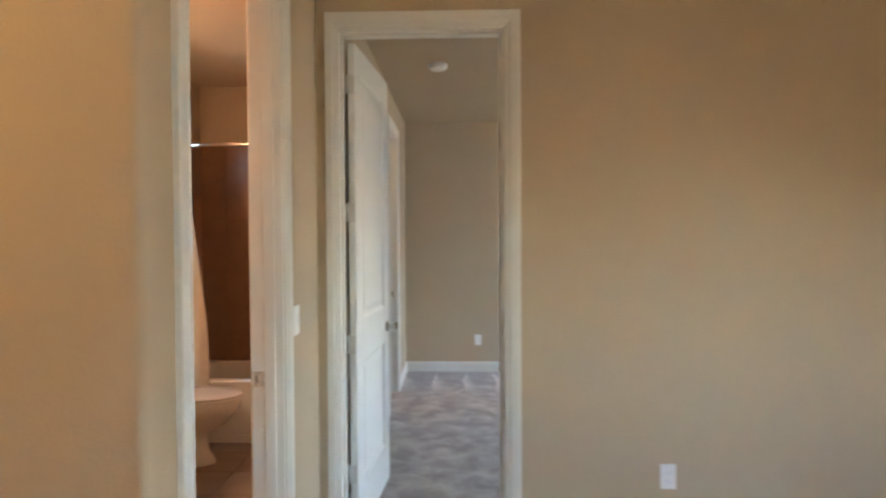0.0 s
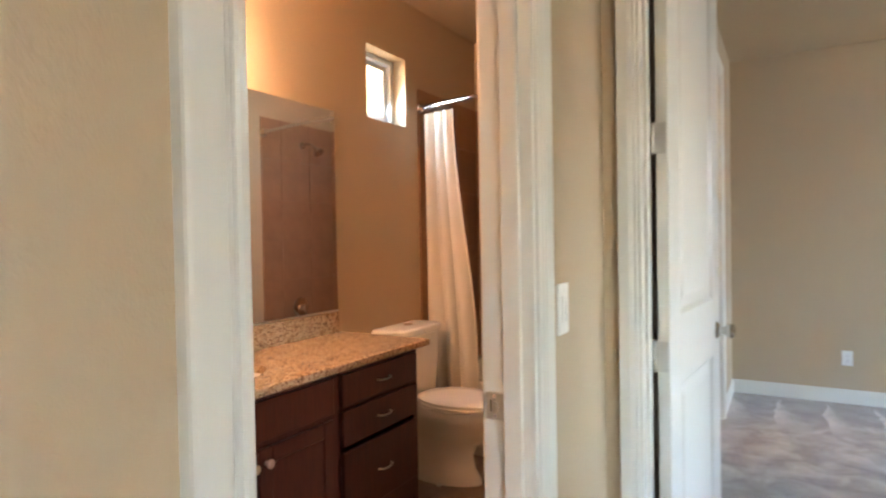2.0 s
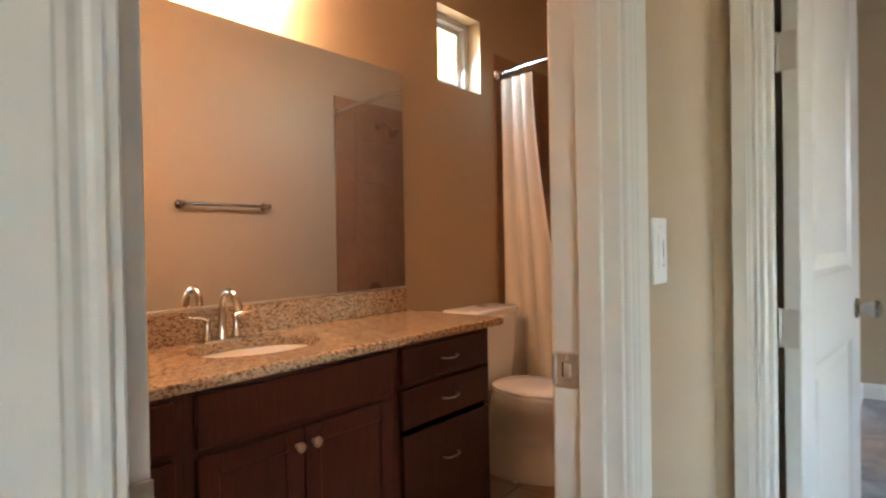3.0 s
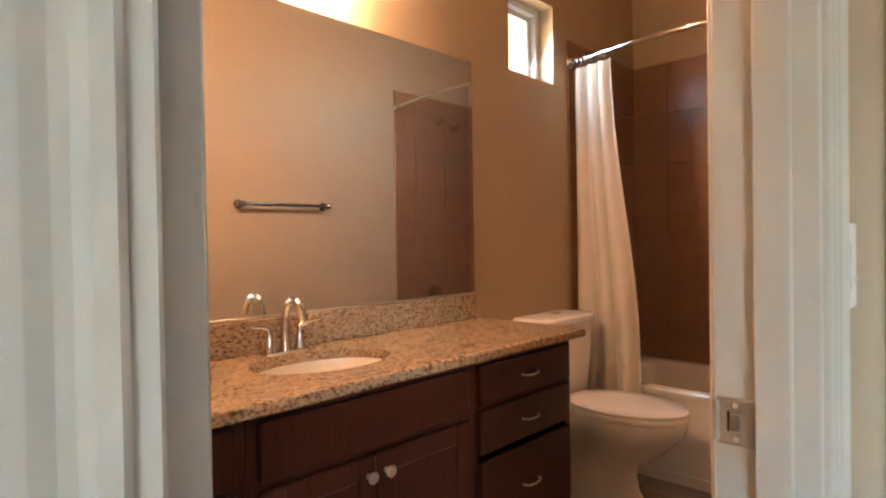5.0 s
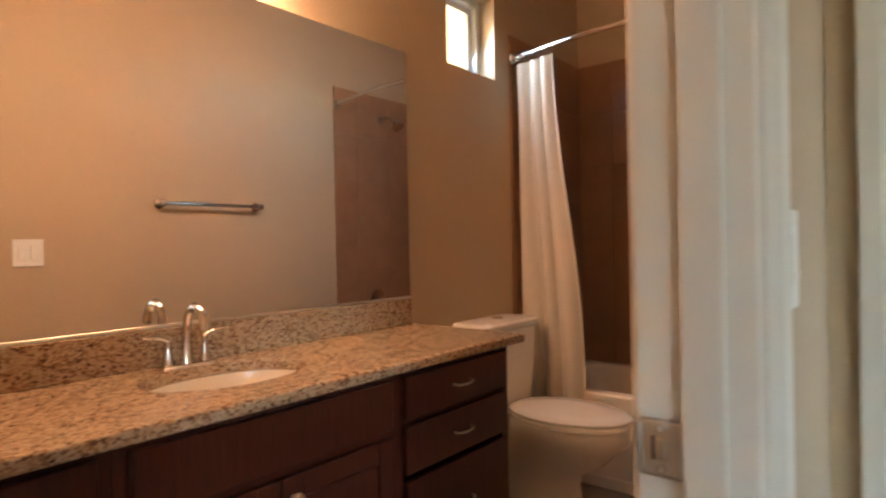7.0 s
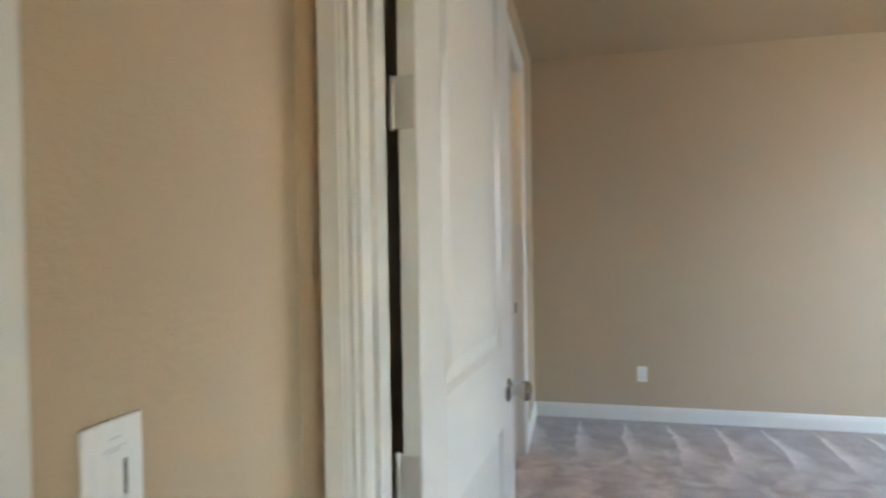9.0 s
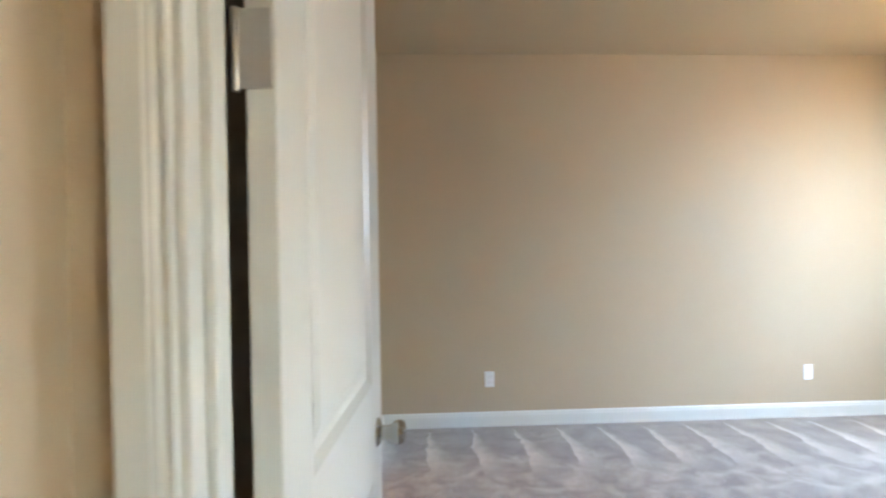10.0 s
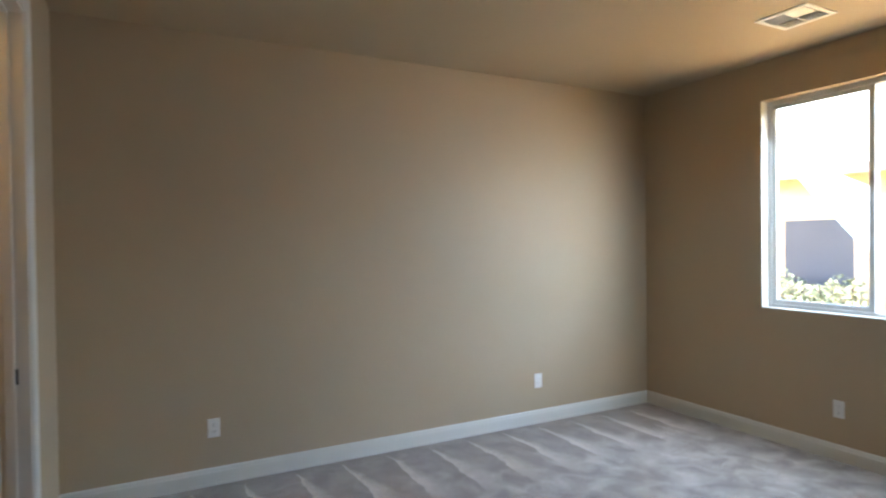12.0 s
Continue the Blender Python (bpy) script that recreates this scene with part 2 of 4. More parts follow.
def tube(points, radius, steps=10, bm=None):
    """A round bar along points; radius is a number or one for each point."""
    bm = bm or bmesh.new()
    pts = [Vector(p) for p in points]
    rad = radius if isinstance(radius, (list, tuple)) else [radius] * len(pts)
    rings = []
    up = Vector((0, 0, 1))
    for i, p in enumerate(pts):
        d = (pts[min(i + 1, len(pts) - 1)] - pts[max(i - 1, 0)]).normalized()
        ref = up if abs(d.z) < 0.95 else Vector((1, 0, 0))
        if rings:
            ref = side.cross(d) * -1
            s2 = side - d * side.dot(d)
            u = s2.normalized()
        else:
            u = d.cross(ref).normalized()
        side = u
        w = d.cross(u)
        rings.append([bm.verts.new(p + rad[i] * (math.cos(2 * math.pi * k / steps) * u + math.sin(2 * math.pi * k / steps) * w)) for k in range(steps)])
    for a, c in zip(rings, rings[1:]):
        for k in range(steps):
            bm.faces.new((a[k], a[(k + 1) % steps], c[(k + 1) % steps], c[k]))
    bm.faces.new(rings[0])
    bm.faces.new(rings[-1])
    bmesh.ops.recalc_face_normals(bm, faces=bm.faces)
    return bm


def mesh_from(name, bm, mat, smooth=False):
    me = bpy.data.meshes.new(name)
    bmesh.ops.recalc_face_normals(bm, faces=bm.faces)
    bm.to_mesh(me)
    bm.free()
    me.materials.append(mat)
    if smooth:
        me.polygons.foreach_set("use_smooth", [True] * len(me.polygons))
        me.set_sharp_from_angle(angle=radians(38))
    return me


def part(name, bm, mat, parent=None, label="", smooth=False, at=None):
    ob = new(name, mesh_from(name, bm, mat, smooth))
    if parent is not None:
        ob.parent = parent
    if at is not None:
        ob.matrix_basis = at
    if label:
        ob["label"] = label
    return ob


def thing(name, label, category, m=None, group="", kind=""):
    ob = new(name)
    ob.empty_display_size = 0.1
    if m is not None:
        ob.matrix_basis = m
    return tagged(ob, label, category, group, kind)


def structure(name, bm, mat, label="", category="", smooth=False):
    ob = part(name, bm, mat, None, "", smooth)
    return tagged(ob, label, category or name.split("_")[0], "", "structure")


def wall_bm(axis, p0, p1, a0, a1, z0, z1, holes=()):
    """A slab between p0 and p1 on its thin axis, from a0 to a1 along, with holes (a0, a1, z0, z1) right through."""
    bm = bmesh.new()
    av = sorted({a0, a1, *[h[0] for h in holes], *[h[1] for h in holes]})
    zv = sorted({z0, z1, *[h[2] for h in holes], *[h[3] for h in holes]})
    av = [a for a in av if a0 <= a <= a1]
    zv = [z for z in zv if z0 <= z <= z1]

    def solid(i, j):
        if not (0 <= i < len(av) - 1 and 0 <= j < len(zv) - 1):
            return False
        a, z = (av[i] + av[i + 1]) / 2, (zv[j] + zv[j + 1]) / 2
        return not any(h[0] < a < h[1] and h[2] < z < h[3] for h in holes)
    cache = {}

    def vert(p, a, z):
        key = (p, a, z)
        if key not in cache:
            cache[key] = bm.verts.new((p, a, z) if axis == "x" else (a, p, z))
        return cache[key]

    def quad(*ks):
        bm.faces.new([vert(*k) for k in ks])
    for i in range(len(av) - 1):
        for j in range(len(zv) - 1):
            if not solid(i, j):
                continue
            a, b, z, y = av[i], av[i + 1], zv[j], zv[j + 1]
            for p in (p0, p1):
                quad((p, a, z), (p, b, z), (p, b, y), (p, a, y))
            if not solid(i - 1, j):
                quad((p0, a, z), (p1, a, z), (p1, a, y), (p0, a, y))
            if not solid(i + 1, j):
                quad((p0, b, z), (p1, b, z), (p1, b, y), (p0, b, y))
            if not solid(i, j - 1):
                quad((p0, a, z), (p1, a, z), (p1, b, z), (p0, b, z))
            if not solid(i, j + 1):
                quad((p0, a, y), (p1, a, y), (p1, b, y), (p0, b, y))
    return bm


def casing_bm(axis, p, out, a0, a1, h, foot=0.0, rip=1.0):
    """Moulded casing round a door opening a0..a1, h high, on the wall face p, standing out by sign out; rip narrows the leg at a0."""
    prof = [(0.0, 0.0), (0.0, 0.008), (0.003, 0.011), (0.008, 0.011), (0.011, 0.008), (0.015, 0.009), (0.021, 0.013), (0.026, 0.014), (0.029, 0.0165), (0.067, 0.018), (0.0705, 0.0165), (0.072, 0.013), (0.072, 0.0)]
    bm = bmesh.new()
    rows = []
    for w, d in prof:
        path = ((a0 - w * rip, foot), (a0 - w * rip, h + w), (a1 + w, h + w), (a1 + w, foot))
        rows.append([bm.verts.new((p + out * d, a, z) if axis == "x" else (a, p + out * d, z)) for a, z in path])
    for r, s in zip(rows, rows[1:]):
        for k in range(3):
            bm.faces.new((r[k], r[k + 1], s[k + 1], s[k]))
    for k in (0, 3):
        bm.faces.new([r[k] for r in rows])
    return bm


def skirting_bm(axis, p, out, a0, a1, h=0.108):
    prof = [(0.0, 0.0), (0.013, 0.0), (0.013, h - 0.03), (0.010, h - 0.018), (0.010, h - 0.012), (0.005, h), (0.0, h)]
    bm = bmesh.new()
    ends = [[bm.verts.new((p + out * d, a, z) if axis == "x" else (a, p + out * d, z)) for d, z in prof] for a in (a0, a1)]
    n = len(prof)
    for k in range(n):
        bm.faces.new((ends[0][k], ends[0][(k + 1) % n], ends[1][(k + 1) % n], ends[1][k]))
    bm.faces.new(ends[0])
    bm.faces.new(ends[1])
    return bm


# ---- the plan ----
H = 2.74              # ceiling
DOOR_H = 2.44
XL = 0.06            # bedroom, side wall with the closet
XR = 4.50            # bedroom, window wall
YF = 3.75             # bedroom, far wall
XM = -1.505           # bathroom, mirror wall
XB = -0.115           # bathroom, door wall
YB = 2.15             # bathroom, shower back wall
YN = -1.375           # bathroom, near wall
BD = (-1.290, -0.528)    # bathroom doorway along y
RD = (0.088, 0.866)      # bedroom doorway along x
CD = (2.20, 2.90)        # closet doorway along y
BW = (0.876, 1.250, 1.990, 2.388)   # bathroom window y, y, z, z
RW = (1.268, 2.660, 0.952, 2.458)    # bedroom window y, y, z, z
HX, HY = 3.9, -5.6       # hall room ends

structure("floor_carpet", box(-3.62, HY - 0.1, -0.12, XR + 0.15, YF + 0.12, 0.0), CARPET, "beige cut-pile carpet with vacuum strokes in the nap", "carpet")
structure("floor_bathroom", box(XM, YN, 0.001, XB, YB, 0.004), GROUT, "brown grout bed under the bathroom tiles", "floor")
structure("ceiling", box(-3.62, HY - 0.1, H, XR + 0.15, YF + 0.12, H + 0.15), CEIL, "beige painted textured ceiling", "ceiling")

structure("wall_hall_bath", wall_bm("x", XB, 0.0, YN, 0.0, 0, H, [(BD[0], BD[1], 0, DOOR_H)]), WALL, "beige painted textured wall between hall and bathroom", "wall")
structure("wall_bath_bedroom", wall_bm("x", XB, XL, 0.115, YF, 0, H, [(CD[0], CD[1], 0, DOOR_H)]), WALL, "beige painted wall with the closet doorway", "wall")
structure("wall_bedroom_door", wall_bm("y", 0.0, 0.115, XB, HX, 0, H, [(RD[0], RD[1], 0, DOOR_H)]), WALL, "beige painted textured wall with the bedroom doorway", "wall")
structure("wall_bedroom_near", wall_bm("y", 0.0, 0.115, HX, XR, 0, H), WALL, "beige painted wall", "wall")
structure("wall_bedroom_far", wall_bm("y", YF, YF + 0.115, XM, XR, 0, H), WALL, "beige painted textured bedroom wall", "wall")
structure("wall_bedroom_window", wall_bm("x", XR, XR + 0.15, 0.0, YF + 0.115, 0, H, [RW]), WALL, "beige painted wall with the bedroom window", "wall")
structure("wall_bath_mirror", wall_bm("x", XM - 0.15, XM, YN, YF + 0.115, 0, H, [BW]), WALL, "beige painted wall behind the vanity", "wall")
structure("wall_bath_back", wall_bm("y", YB + 0.012, YB + 0.1, XM, XB, 0, H, [(-0.988, -0.60, 1.295, 1.605)]), WALL, "beige painted wall behind the shower", "wall")


def rounded_corner_wall():
    bm = wall_bm("y", -1.49, YN, -3.5, 0.0, 0, H)
    es = [e for e in bm.edges if all(abs(v.co.x) < 1e-6 and abs(v.co.y + 1.49) < 1e-6 for v in e.verts)]
    bmesh.ops.bevel(bm, geom=es, offset=0.02, segments=5, affect="EDGES", profile=0.5)
    return bm


structure("wall_hall_corner", rounded_corner_wall(), WALL, "beige painted wall with a rounded corner", "wall", True)
# unseen window, placed and sized to let daylight into the hall
HW = (-4.2, -2.4, 0.8, 2.0)
structure("wall_hall_east", wall_bm("x", HX, HX + 0.15, HY, 0.0, 0, H, [HW]), WALL, "beige painted wall with an unseen window added for daylight", "wall")
structure("wall_hall_west", wall_bm("x", -3.62, -3.5, HY, YN, 0, H), WALL, "beige painted wall", "wall")
structure("wall_hall_back", wall_bm("y", HY - 0.1, HY, -3.62, HX + 0.15, 0, H), WALL, "beige painted wall", "wall")

for nm, args in (("baseboard_far", ("y", YF, -1, XL, XR)), ("baseboard_window", ("x", XR, -1, 0.115, YF - 0.013)),
                 ("baseboard_bedroom_near", ("y", 0.115, 1, RD[1] + 0.075, XR - 0.013)), ("baseboard_closet_side", ("x", XL, 1, 0.128, CD[0] - 0.072)),
                 ("baseboard_closet_corner", ("x", XL, 1, CD[1] + 0.072, YF - 0.013)), ("baseboard_hall_door", ("y", 0.0, -1, RD[1] + 0.072, HX)),
                 ("baseboard_hall_bath", ("x", 0.0, 1, BD[1] + 0.072, -0.013)), ("baseboard_bath", ("x", XB, -1, BD[1] + 0.072, 1.376)),
                 ("baseboard_bath_mirror", ("x", XM, 1, 0.6, 1.376)), ("baseboard_hall_corner", ("y", -1.49, -1, -3.5, -0.02))):
    tagged(part(nm, skirting_bm(*args), TRIM), "white painted moulded baseboard", "baseboard", "", "structure")


# ---- doors ----
def leaf_bm(w, h, th=0.035):
    """A two-panel door leaf, closed along x, from y = -th to 0."""
    bm = bmesh.new()
    s = 0.128
    box_bm(bm, 0, -th, 0, s, 0, h, 0.002, 1)
    box_bm(bm, w - s, -th, 0, w, 0, h, 0.002, 1)
    for z0, z1 in ((0.0, 0.24), (0.85, 1.06), (h - 0.125, h)):
        box_bm(bm, s, -th, z0, w - s, 0, z1)
    for z0, z1 in ((0.24, 0.85), (1.06, h - 0.125)):
        for sgn, face in ((-1, -th), (1, 0.0)):
            # ovolo edge, flat, raised field
            rows = []
            for inset, depth in ((0.0, 0.0), (0.006, 0.004), (0.016, 0.010), (0.030, 0.010), (0.055, 0.003)):
                y = face - sgn * depth
                rows.append([bm.verts.new(p) for p in ((s + inset, y, z0 + inset), (w - s - inset, y, z0 + inset), (w - s - inset, y, z1 - inset), (s + inset, y, z1 - inset))])
            for a, c in zip(rows, rows[1:]):
                for k in range(4):
                    bm.faces.new((a[k], a[(k + 1) % 4], c[(k + 1) % 4], c[k]))
            bm.faces.new(rows[-1])
    return bm


def door_knob(leaf, x, z, th=0.035):
    for sgn, y in ((-1, -th), (1, 0.0)):
        m = pose(x, y, z, 90 if sgn < 0 else -90, 0, 0)
        k = part("knob", lathe([(0.0, 0.066), (0.012, 0.066), (0.024, 0.062), (0.0275, 0.054), (0.0275, 0.046), (0.024, 0.038), (0.017, 0.030), (0.015, 0.016), (0.017, 0.004)], 28), POLISHED, leaf, "satin nickel round knob", True, m)
        part("rose", lathe([(0.0, 0.009), (0.022, 0.009), (0.030, 0.005), (0.033, 0.0)], 28), POLISHED, leaf, "satin nickel rose", True, m)
    part("latch_plate", box(x + 0.0605, -0.03, z - 0.028, x + 0.063, -0.005, z + 0.028, 0.0008, 1), NICKEL, leaf, "nickel latch plate")


def hinge(parent, m, painted_over=False):
    """Leaf plate on the door's edge, knuckle and jamb plate. Local: pin along z at the origin; door edge runs along +x."""
    mat = TRIM if painted_over else NICKEL
    bm = bmesh.new()
    box_bm(bm, 0.004, -0.003, -0.0445, 0.042, -0.0002, 0.0445, 0.001, 1)
    for zz in (-0.033, -0.011, 0.011, 0.033):
        lathe_at = lathe([(0.0, 0.0), (0.003, 0.0), (0.0035, 0.0012), (0.0, 0.0014)], 8)
        me = bpy.data.meshes.new("screw")
        lathe_at.to_mesh(me)
        lathe_at.free()
        me.transform(pose(0.026 + (0.007 if abs(zz) > 0.02 else -0.006), -0.0032, zz, 90, 0, 0))
        bm.from_mesh(me)
        bpy.data.meshes.remove(me)
    plate = part("hinge", bm, mat, parent, "white painted hinge" if painted_over else "satin nickel hinge", False, m)
    part("knuckle", lathe([(0.0, -0.0475), (0.0045, -0.0465), (0.0062, -0.044), (0.0062, -0.02), (0.0056, -0.0195), (0.0062, -0.019), (0.0062, 0.019), (0.0056, 0.0195), (0.0062, 0.02), (0.0062, 0.044), (0.0045, 0.0465), (0.0, 0.0475)], 14), mat, plate, "", True)


def jamb_bm(axis, p0, p1, a0, a1, h, stop_at, t=0.016):
    """Jamb lining with the stop, inside a doorway; the lining is flush with the opening's clear size."""
    bm = bmesh.new()

    def b(pa, pb, aa, ab, za, zb):
        if axis == "x":
            box_bm(bm, pa, aa, za, pb, ab, zb, 0.0015, 1)
        else:
            box_bm(bm, aa, pa, za, ab, pb, zb, 0.0015, 1)
    e = 0.002
    b(p0 - e, p1 + e, a0 - 0.001, a0 + t, 0, h)
    b(p0 - e, p1 + e, a1 - t, a1 + 0.001, 0, h)
    b(p0 - e, p1 + e, a0 + t, a1 - t, h - t, h + 0.001)
    s0, s1 = stop_at
    b(s0, s1, a0 + t, a0 + t + 0.011, 0, h - t)
    b(s0, s1, a1 - t - 0.011, a1 - t, 0, h - t)
    b(s0, s1, a0 + t + 0.011, a1 - t - 0.011, h - t - 0.011, h - t)
    return bm


# bedroom door, open into the bedroom
door_1 = thing("door_1", "white two-panel bedroom door standing open", "door", None, "", "structure")
part("casing", casing_bm("y", 0.0, -1, RD[0] + 0.006, RD[1] - 0.006, DOOR_H - 0.006, rip=0.72), TRIM, door_1)
part("casing", casing_bm("y", 0.115, 1, RD[0] + 0.006, RD[1] - 0.006, DOOR_H - 0.006), TRIM, door_1)
part("jamb", jamb_bm("y", 0.0, 0.115, RD[0], RD[1], DOOR_H, (0.035, 0.075)), TRIM, door_1)
PIN = (RD[0] + 0.018, 0.124)
SWING = 85.0
leaf_pose = pose(PIN[0], PIN[1], 0.012, 0, 0, SWING)
leaf = part("leaf", leaf_bm(0.750, 2.40), TRIM, door_1, "white two-panel leaf", False, leaf_pose @ pose(0.006, -0.014, 0))
door_knob(leaf, 0.690, 0.935)
for k, hz in enumerate((2.215, 1.601, 0.962, 0.33)):
    hinge(door_1, leaf_pose @ pose(0.006, -0.004, hz - 0.012, 0, 0, -90))
part("strike_plate", box(RD[1] - 0.0175, 0.078, 0.90, RD[1] - 0.0155, 0.112, 0.965, 0.0008, 1), NICKEL, door_1, "satin nickel strike plate")

# bathroom door, open into the bathroom, beside the near wall
door_2 = thing("door_2", "white two-panel bathroom door open against the near wall", "door", None, "", "structure")
part("casing", casing_bm("x", 0.0, 1, BD[0] + 0.006, BD[1] - 0.006, DOOR_H - 0.006), TRIM, door_2)
part("casing", casing_bm("x", XB, -1, BD[0] + 0.006, BD[1] - 0.006, DOOR_H - 0.006), TRIM, door_2)
part("jamb", jamb_bm("x", XB, 0.0, BD[0], BD[1], DOOR_H, (-0.066, -0.026)), TRIM, door_2)
leaf2_pose = pose(XB - 0.009, BD[0] + 0.052, 0.012, 0, 0, 90 + 88)
leaf2 = part("leaf", leaf_bm(0.72, 2.40), TRIM, door_2, "white two-panel leaf", False, leaf2_pose @ pose(0.006, 0, 0))
door_knob(leaf2, 0.65, 0.945)
for hz in (2.215, 1.588, 0.945, 0.33):
    hinge(door_2, leaf2_pose @ pose(0.002, 0.008, hz - 0.012, 0, 0, -90))


def strike_plate(parent, label):
    bm = box(-0.114, -0.0025, -0.030, -0.068, 0.0, 0.030, 0.003, 2)
    p = part("strike_plate", bm, NICKEL, parent, label, False, pose(0, BD[1] - 0.016, 0.961))
    bm = bmesh.new()
    # raised near-black strip paints the shade inside the slit
    box_bm(bm, -0.1005, -0.0032, -0.0125, -0.0975, -0.0022, 0.0125)
    part("latch_slit", bm, SLOT, p)
    part("latch_tongue", box(-0.0965, -0.0075, -0.0115, -0.0835, -0.0022, 0.0115, 0.003, 2), NICKEL, p, "raised nickel tongue", True)
    for z in (-0.021, 0.021):
        part("screw", lathe([(0.0, 0.0), (0.0042, 0.0), (0.0038, 0.0016), (0.0, 0.002)], 10), CHROME, p, "", True, pose(-0.09, -0.0024, z, 90))
    part("lip", tube([(-0.114, -0.002, z) for z in (-0.025, 0.0, 0.025)], 0.004, 8), NICKEL, p, "", True)


strike_plate(door_2, "satin nickel strike plate")
for hz in (2.215, 1.588, 0.945, 0.33):
    hp = part("hinge_plate", box(-0.113, 0.0, -0.0445, -0.072, 0.002, 0.0445, 0.001, 1), NICKEL, door_2, "satin nickel jamb plate", False, pose(0, BD[0] + 0.0165, hz))
    for zz, xx in ((-0.033, -0.085), (-0.011, -0.098), (0.011, -0.098), (0.033, -0.085)):
        part("screw", lathe([(0.0, 0.0008), (0.0032, 0.0008), (0.0036, 0.0)], 10), CHROME, hp, "", True, pose(xx, 0.0022, zz, -90))

# closet doorway
door_3 = thing("door_3", "white closet door standing ajar into a lit closet", "door", None, "", "structure")
part("casing", casing_bm("x", XL, 1, CD[0] + 0.006, CD[1] - 0.006, DOOR_H - 0.006), TRIM, door_3)
part("jamb", jamb_bm("x", XB, XL, CD[0], CD[1], DOOR_H, (-0.03, 0.01)), TRIM, door_3)
part("strike_plate", box(-0.02, CD[1] - 0.0175, 0.90, 0.02, CD[1] - 0.0155, 0.965, 0.0008, 1), SLOT, door_3, "dark strike plate")
structure("floor_closet", box(XM, YB + 0.1, 0.0005, XB, YF, 0.003), CARPET, "beige closet carpet", "carpet")


# ---- windows ----
def slider_window(name, label, x0, x1, y0, y1, z0, z1, rail):
    """Sliding window set into a wall that runs along y; x0..x1 is the depth of the frame; rail: y of the meeting rail."""
    w = thing(name, label, "window", None, "", "structure")
    f = 0.032
    bm = bmesh.new()
    box_bm(bm, x0, y0, z0, x1, y0 + f, z1, 0.003, 1)
    box_bm(bm, x0, y1 - f, z0, x1, y1, z1, 0.003, 1)
    box_bm(bm, x0, y0 + f, z0, x1, y1 - f, z0 + f, 0.003, 1)
    box_bm(bm, x0, y0 + f, z1 - f, x1, y1 - f, z1, 0.003, 1)
    part("window_frame", bm, VINYL, w, "pale grey vinyl frame")
    bm = bmesh.new()
    xm = (x0 + x1) / 2
    g = 0.026
    box_bm(bm, x0 + 0.005, rail - g, z0 + f, x1 - 0.005, rail + g * 0.4, z1 - f, 0.003, 1)
    box_bm(bm, x0 + 0.01, rail + g * 0.4, z0 + f, xm, y1 - f, z0 + f + 0.03, 0.002, 1)
    box_bm(bm, x0 + 0.01, rail + g * 0.4, z1 - f - 0.03, xm, y1 - f, z1 - f, 0.002, 1)
    box_bm(bm, x0 + 0.01, y1 - f - 0.03, z0 + f + 0.03, xm, y1 - f, z1 - f - 0.03, 0.002, 1)
    part("sash", bm, VINYL, w, "grey vinyl sash with meeting rail")
    for a, c, x in ((y0 + f, rail - g, xm + 0.012), (rail + g * 0.4, y1 - f, xm - 0.012)):
        p = part("pane", box(x - 0.002, a, z0 + f, x + 0.002, c, z1 - f), GLASS, w)
        p.visible_shadow = False
    return w


win1 = slider_window("window_1", "sliding bedroom window with grey vinyl frame", XR + 0.075, XR + 0.145, *RW, 1.980)
bm = bmesh.new()
box_bm(bm, XR - 0.002, RW[0] + 0.001, RW[2] + 0.0005, XR + 0.074, RW[1] - 0.001, RW[2] + 0.008, 0.001, 1)
part("window_sill", bm, TRIM, win1, "white painted sill")
# thin white linings put the daylit reveal's brightness into its colour
part("bright_return_lining", box(XR - 0.001, RW[1] - 0.007, RW[2] + 0.0085, XR + 0.074, RW[1] - 0.0005, RW[3] - 0.001), TRIM, win1, "white lining added to brighten the daylit return")
part("bright_return_lining", box(XR - 0.001, RW[0] + 0.0005, RW[2] + 0.0085, XR + 0.074, RW[0] + 0.007, RW[3] - 0.001), TRIM, win1, "white lining added to brighten the daylit return")
win2 = slider_window("window_2", "small high bathroom sliding window", XM - 0.145, XM - 0.085, *BW, 0.945)
win3 = slider_window("window_3", "unseen hall window added for daylight", HX + 0.07, HX + 0.14, *HW, -3.2)


# ---- wall plates ----
def outlet(m, label):
    o = thing("wall_outlet", label, "outlet", m, "duplex wall outlets")
    part("cover_plate", box(-0.035, -0.006, -0.057, 0.035, 0.0, 0.057, 0.003, 2), PLASTIC, o)
    for z in (-0.02, 0.02):
        s = part("socket", box(-0.016, -0.0085, z - 0.0145, 0.016, -0.0055, z + 0.0145, 0.002, 2), PLASTIC, o)
        bm = bmesh.new()
        # raised near-black bars paint the shade inside the slots
        box_bm(bm, -0.0075, -0.0090, z - 0.002, -0.0055, -0.0084, z + 0.006)
        box_bm(bm, 0.0055, -0.0090, z - 0.002, 0.0075, -0.0084, z + 0.005)
        box_bm(bm, -0.002, -0.0090, z - 0.010, 0.002, -0.0084, z - 0.006)
        part("slots", bm, SLOT, s)
    part("screw", lathe([(0.0, 0.0022), (0.003, 0.0014), (0.0034, 0.0)], 10), PLASTIC, o, "", True, pose(0, -0.006, 0, 90))
    return o


outlet(pose(0.855, YF, 0.349), "white duplex outlet on the bedroom wall")
outlet(pose(3.292, YF, 0.341), "white duplex outlet on the sunlit end of the wall")
outlet(pose(XR, 2.128, 0.340, 0, 0, -90), "white duplex outlet under the bedroom window")
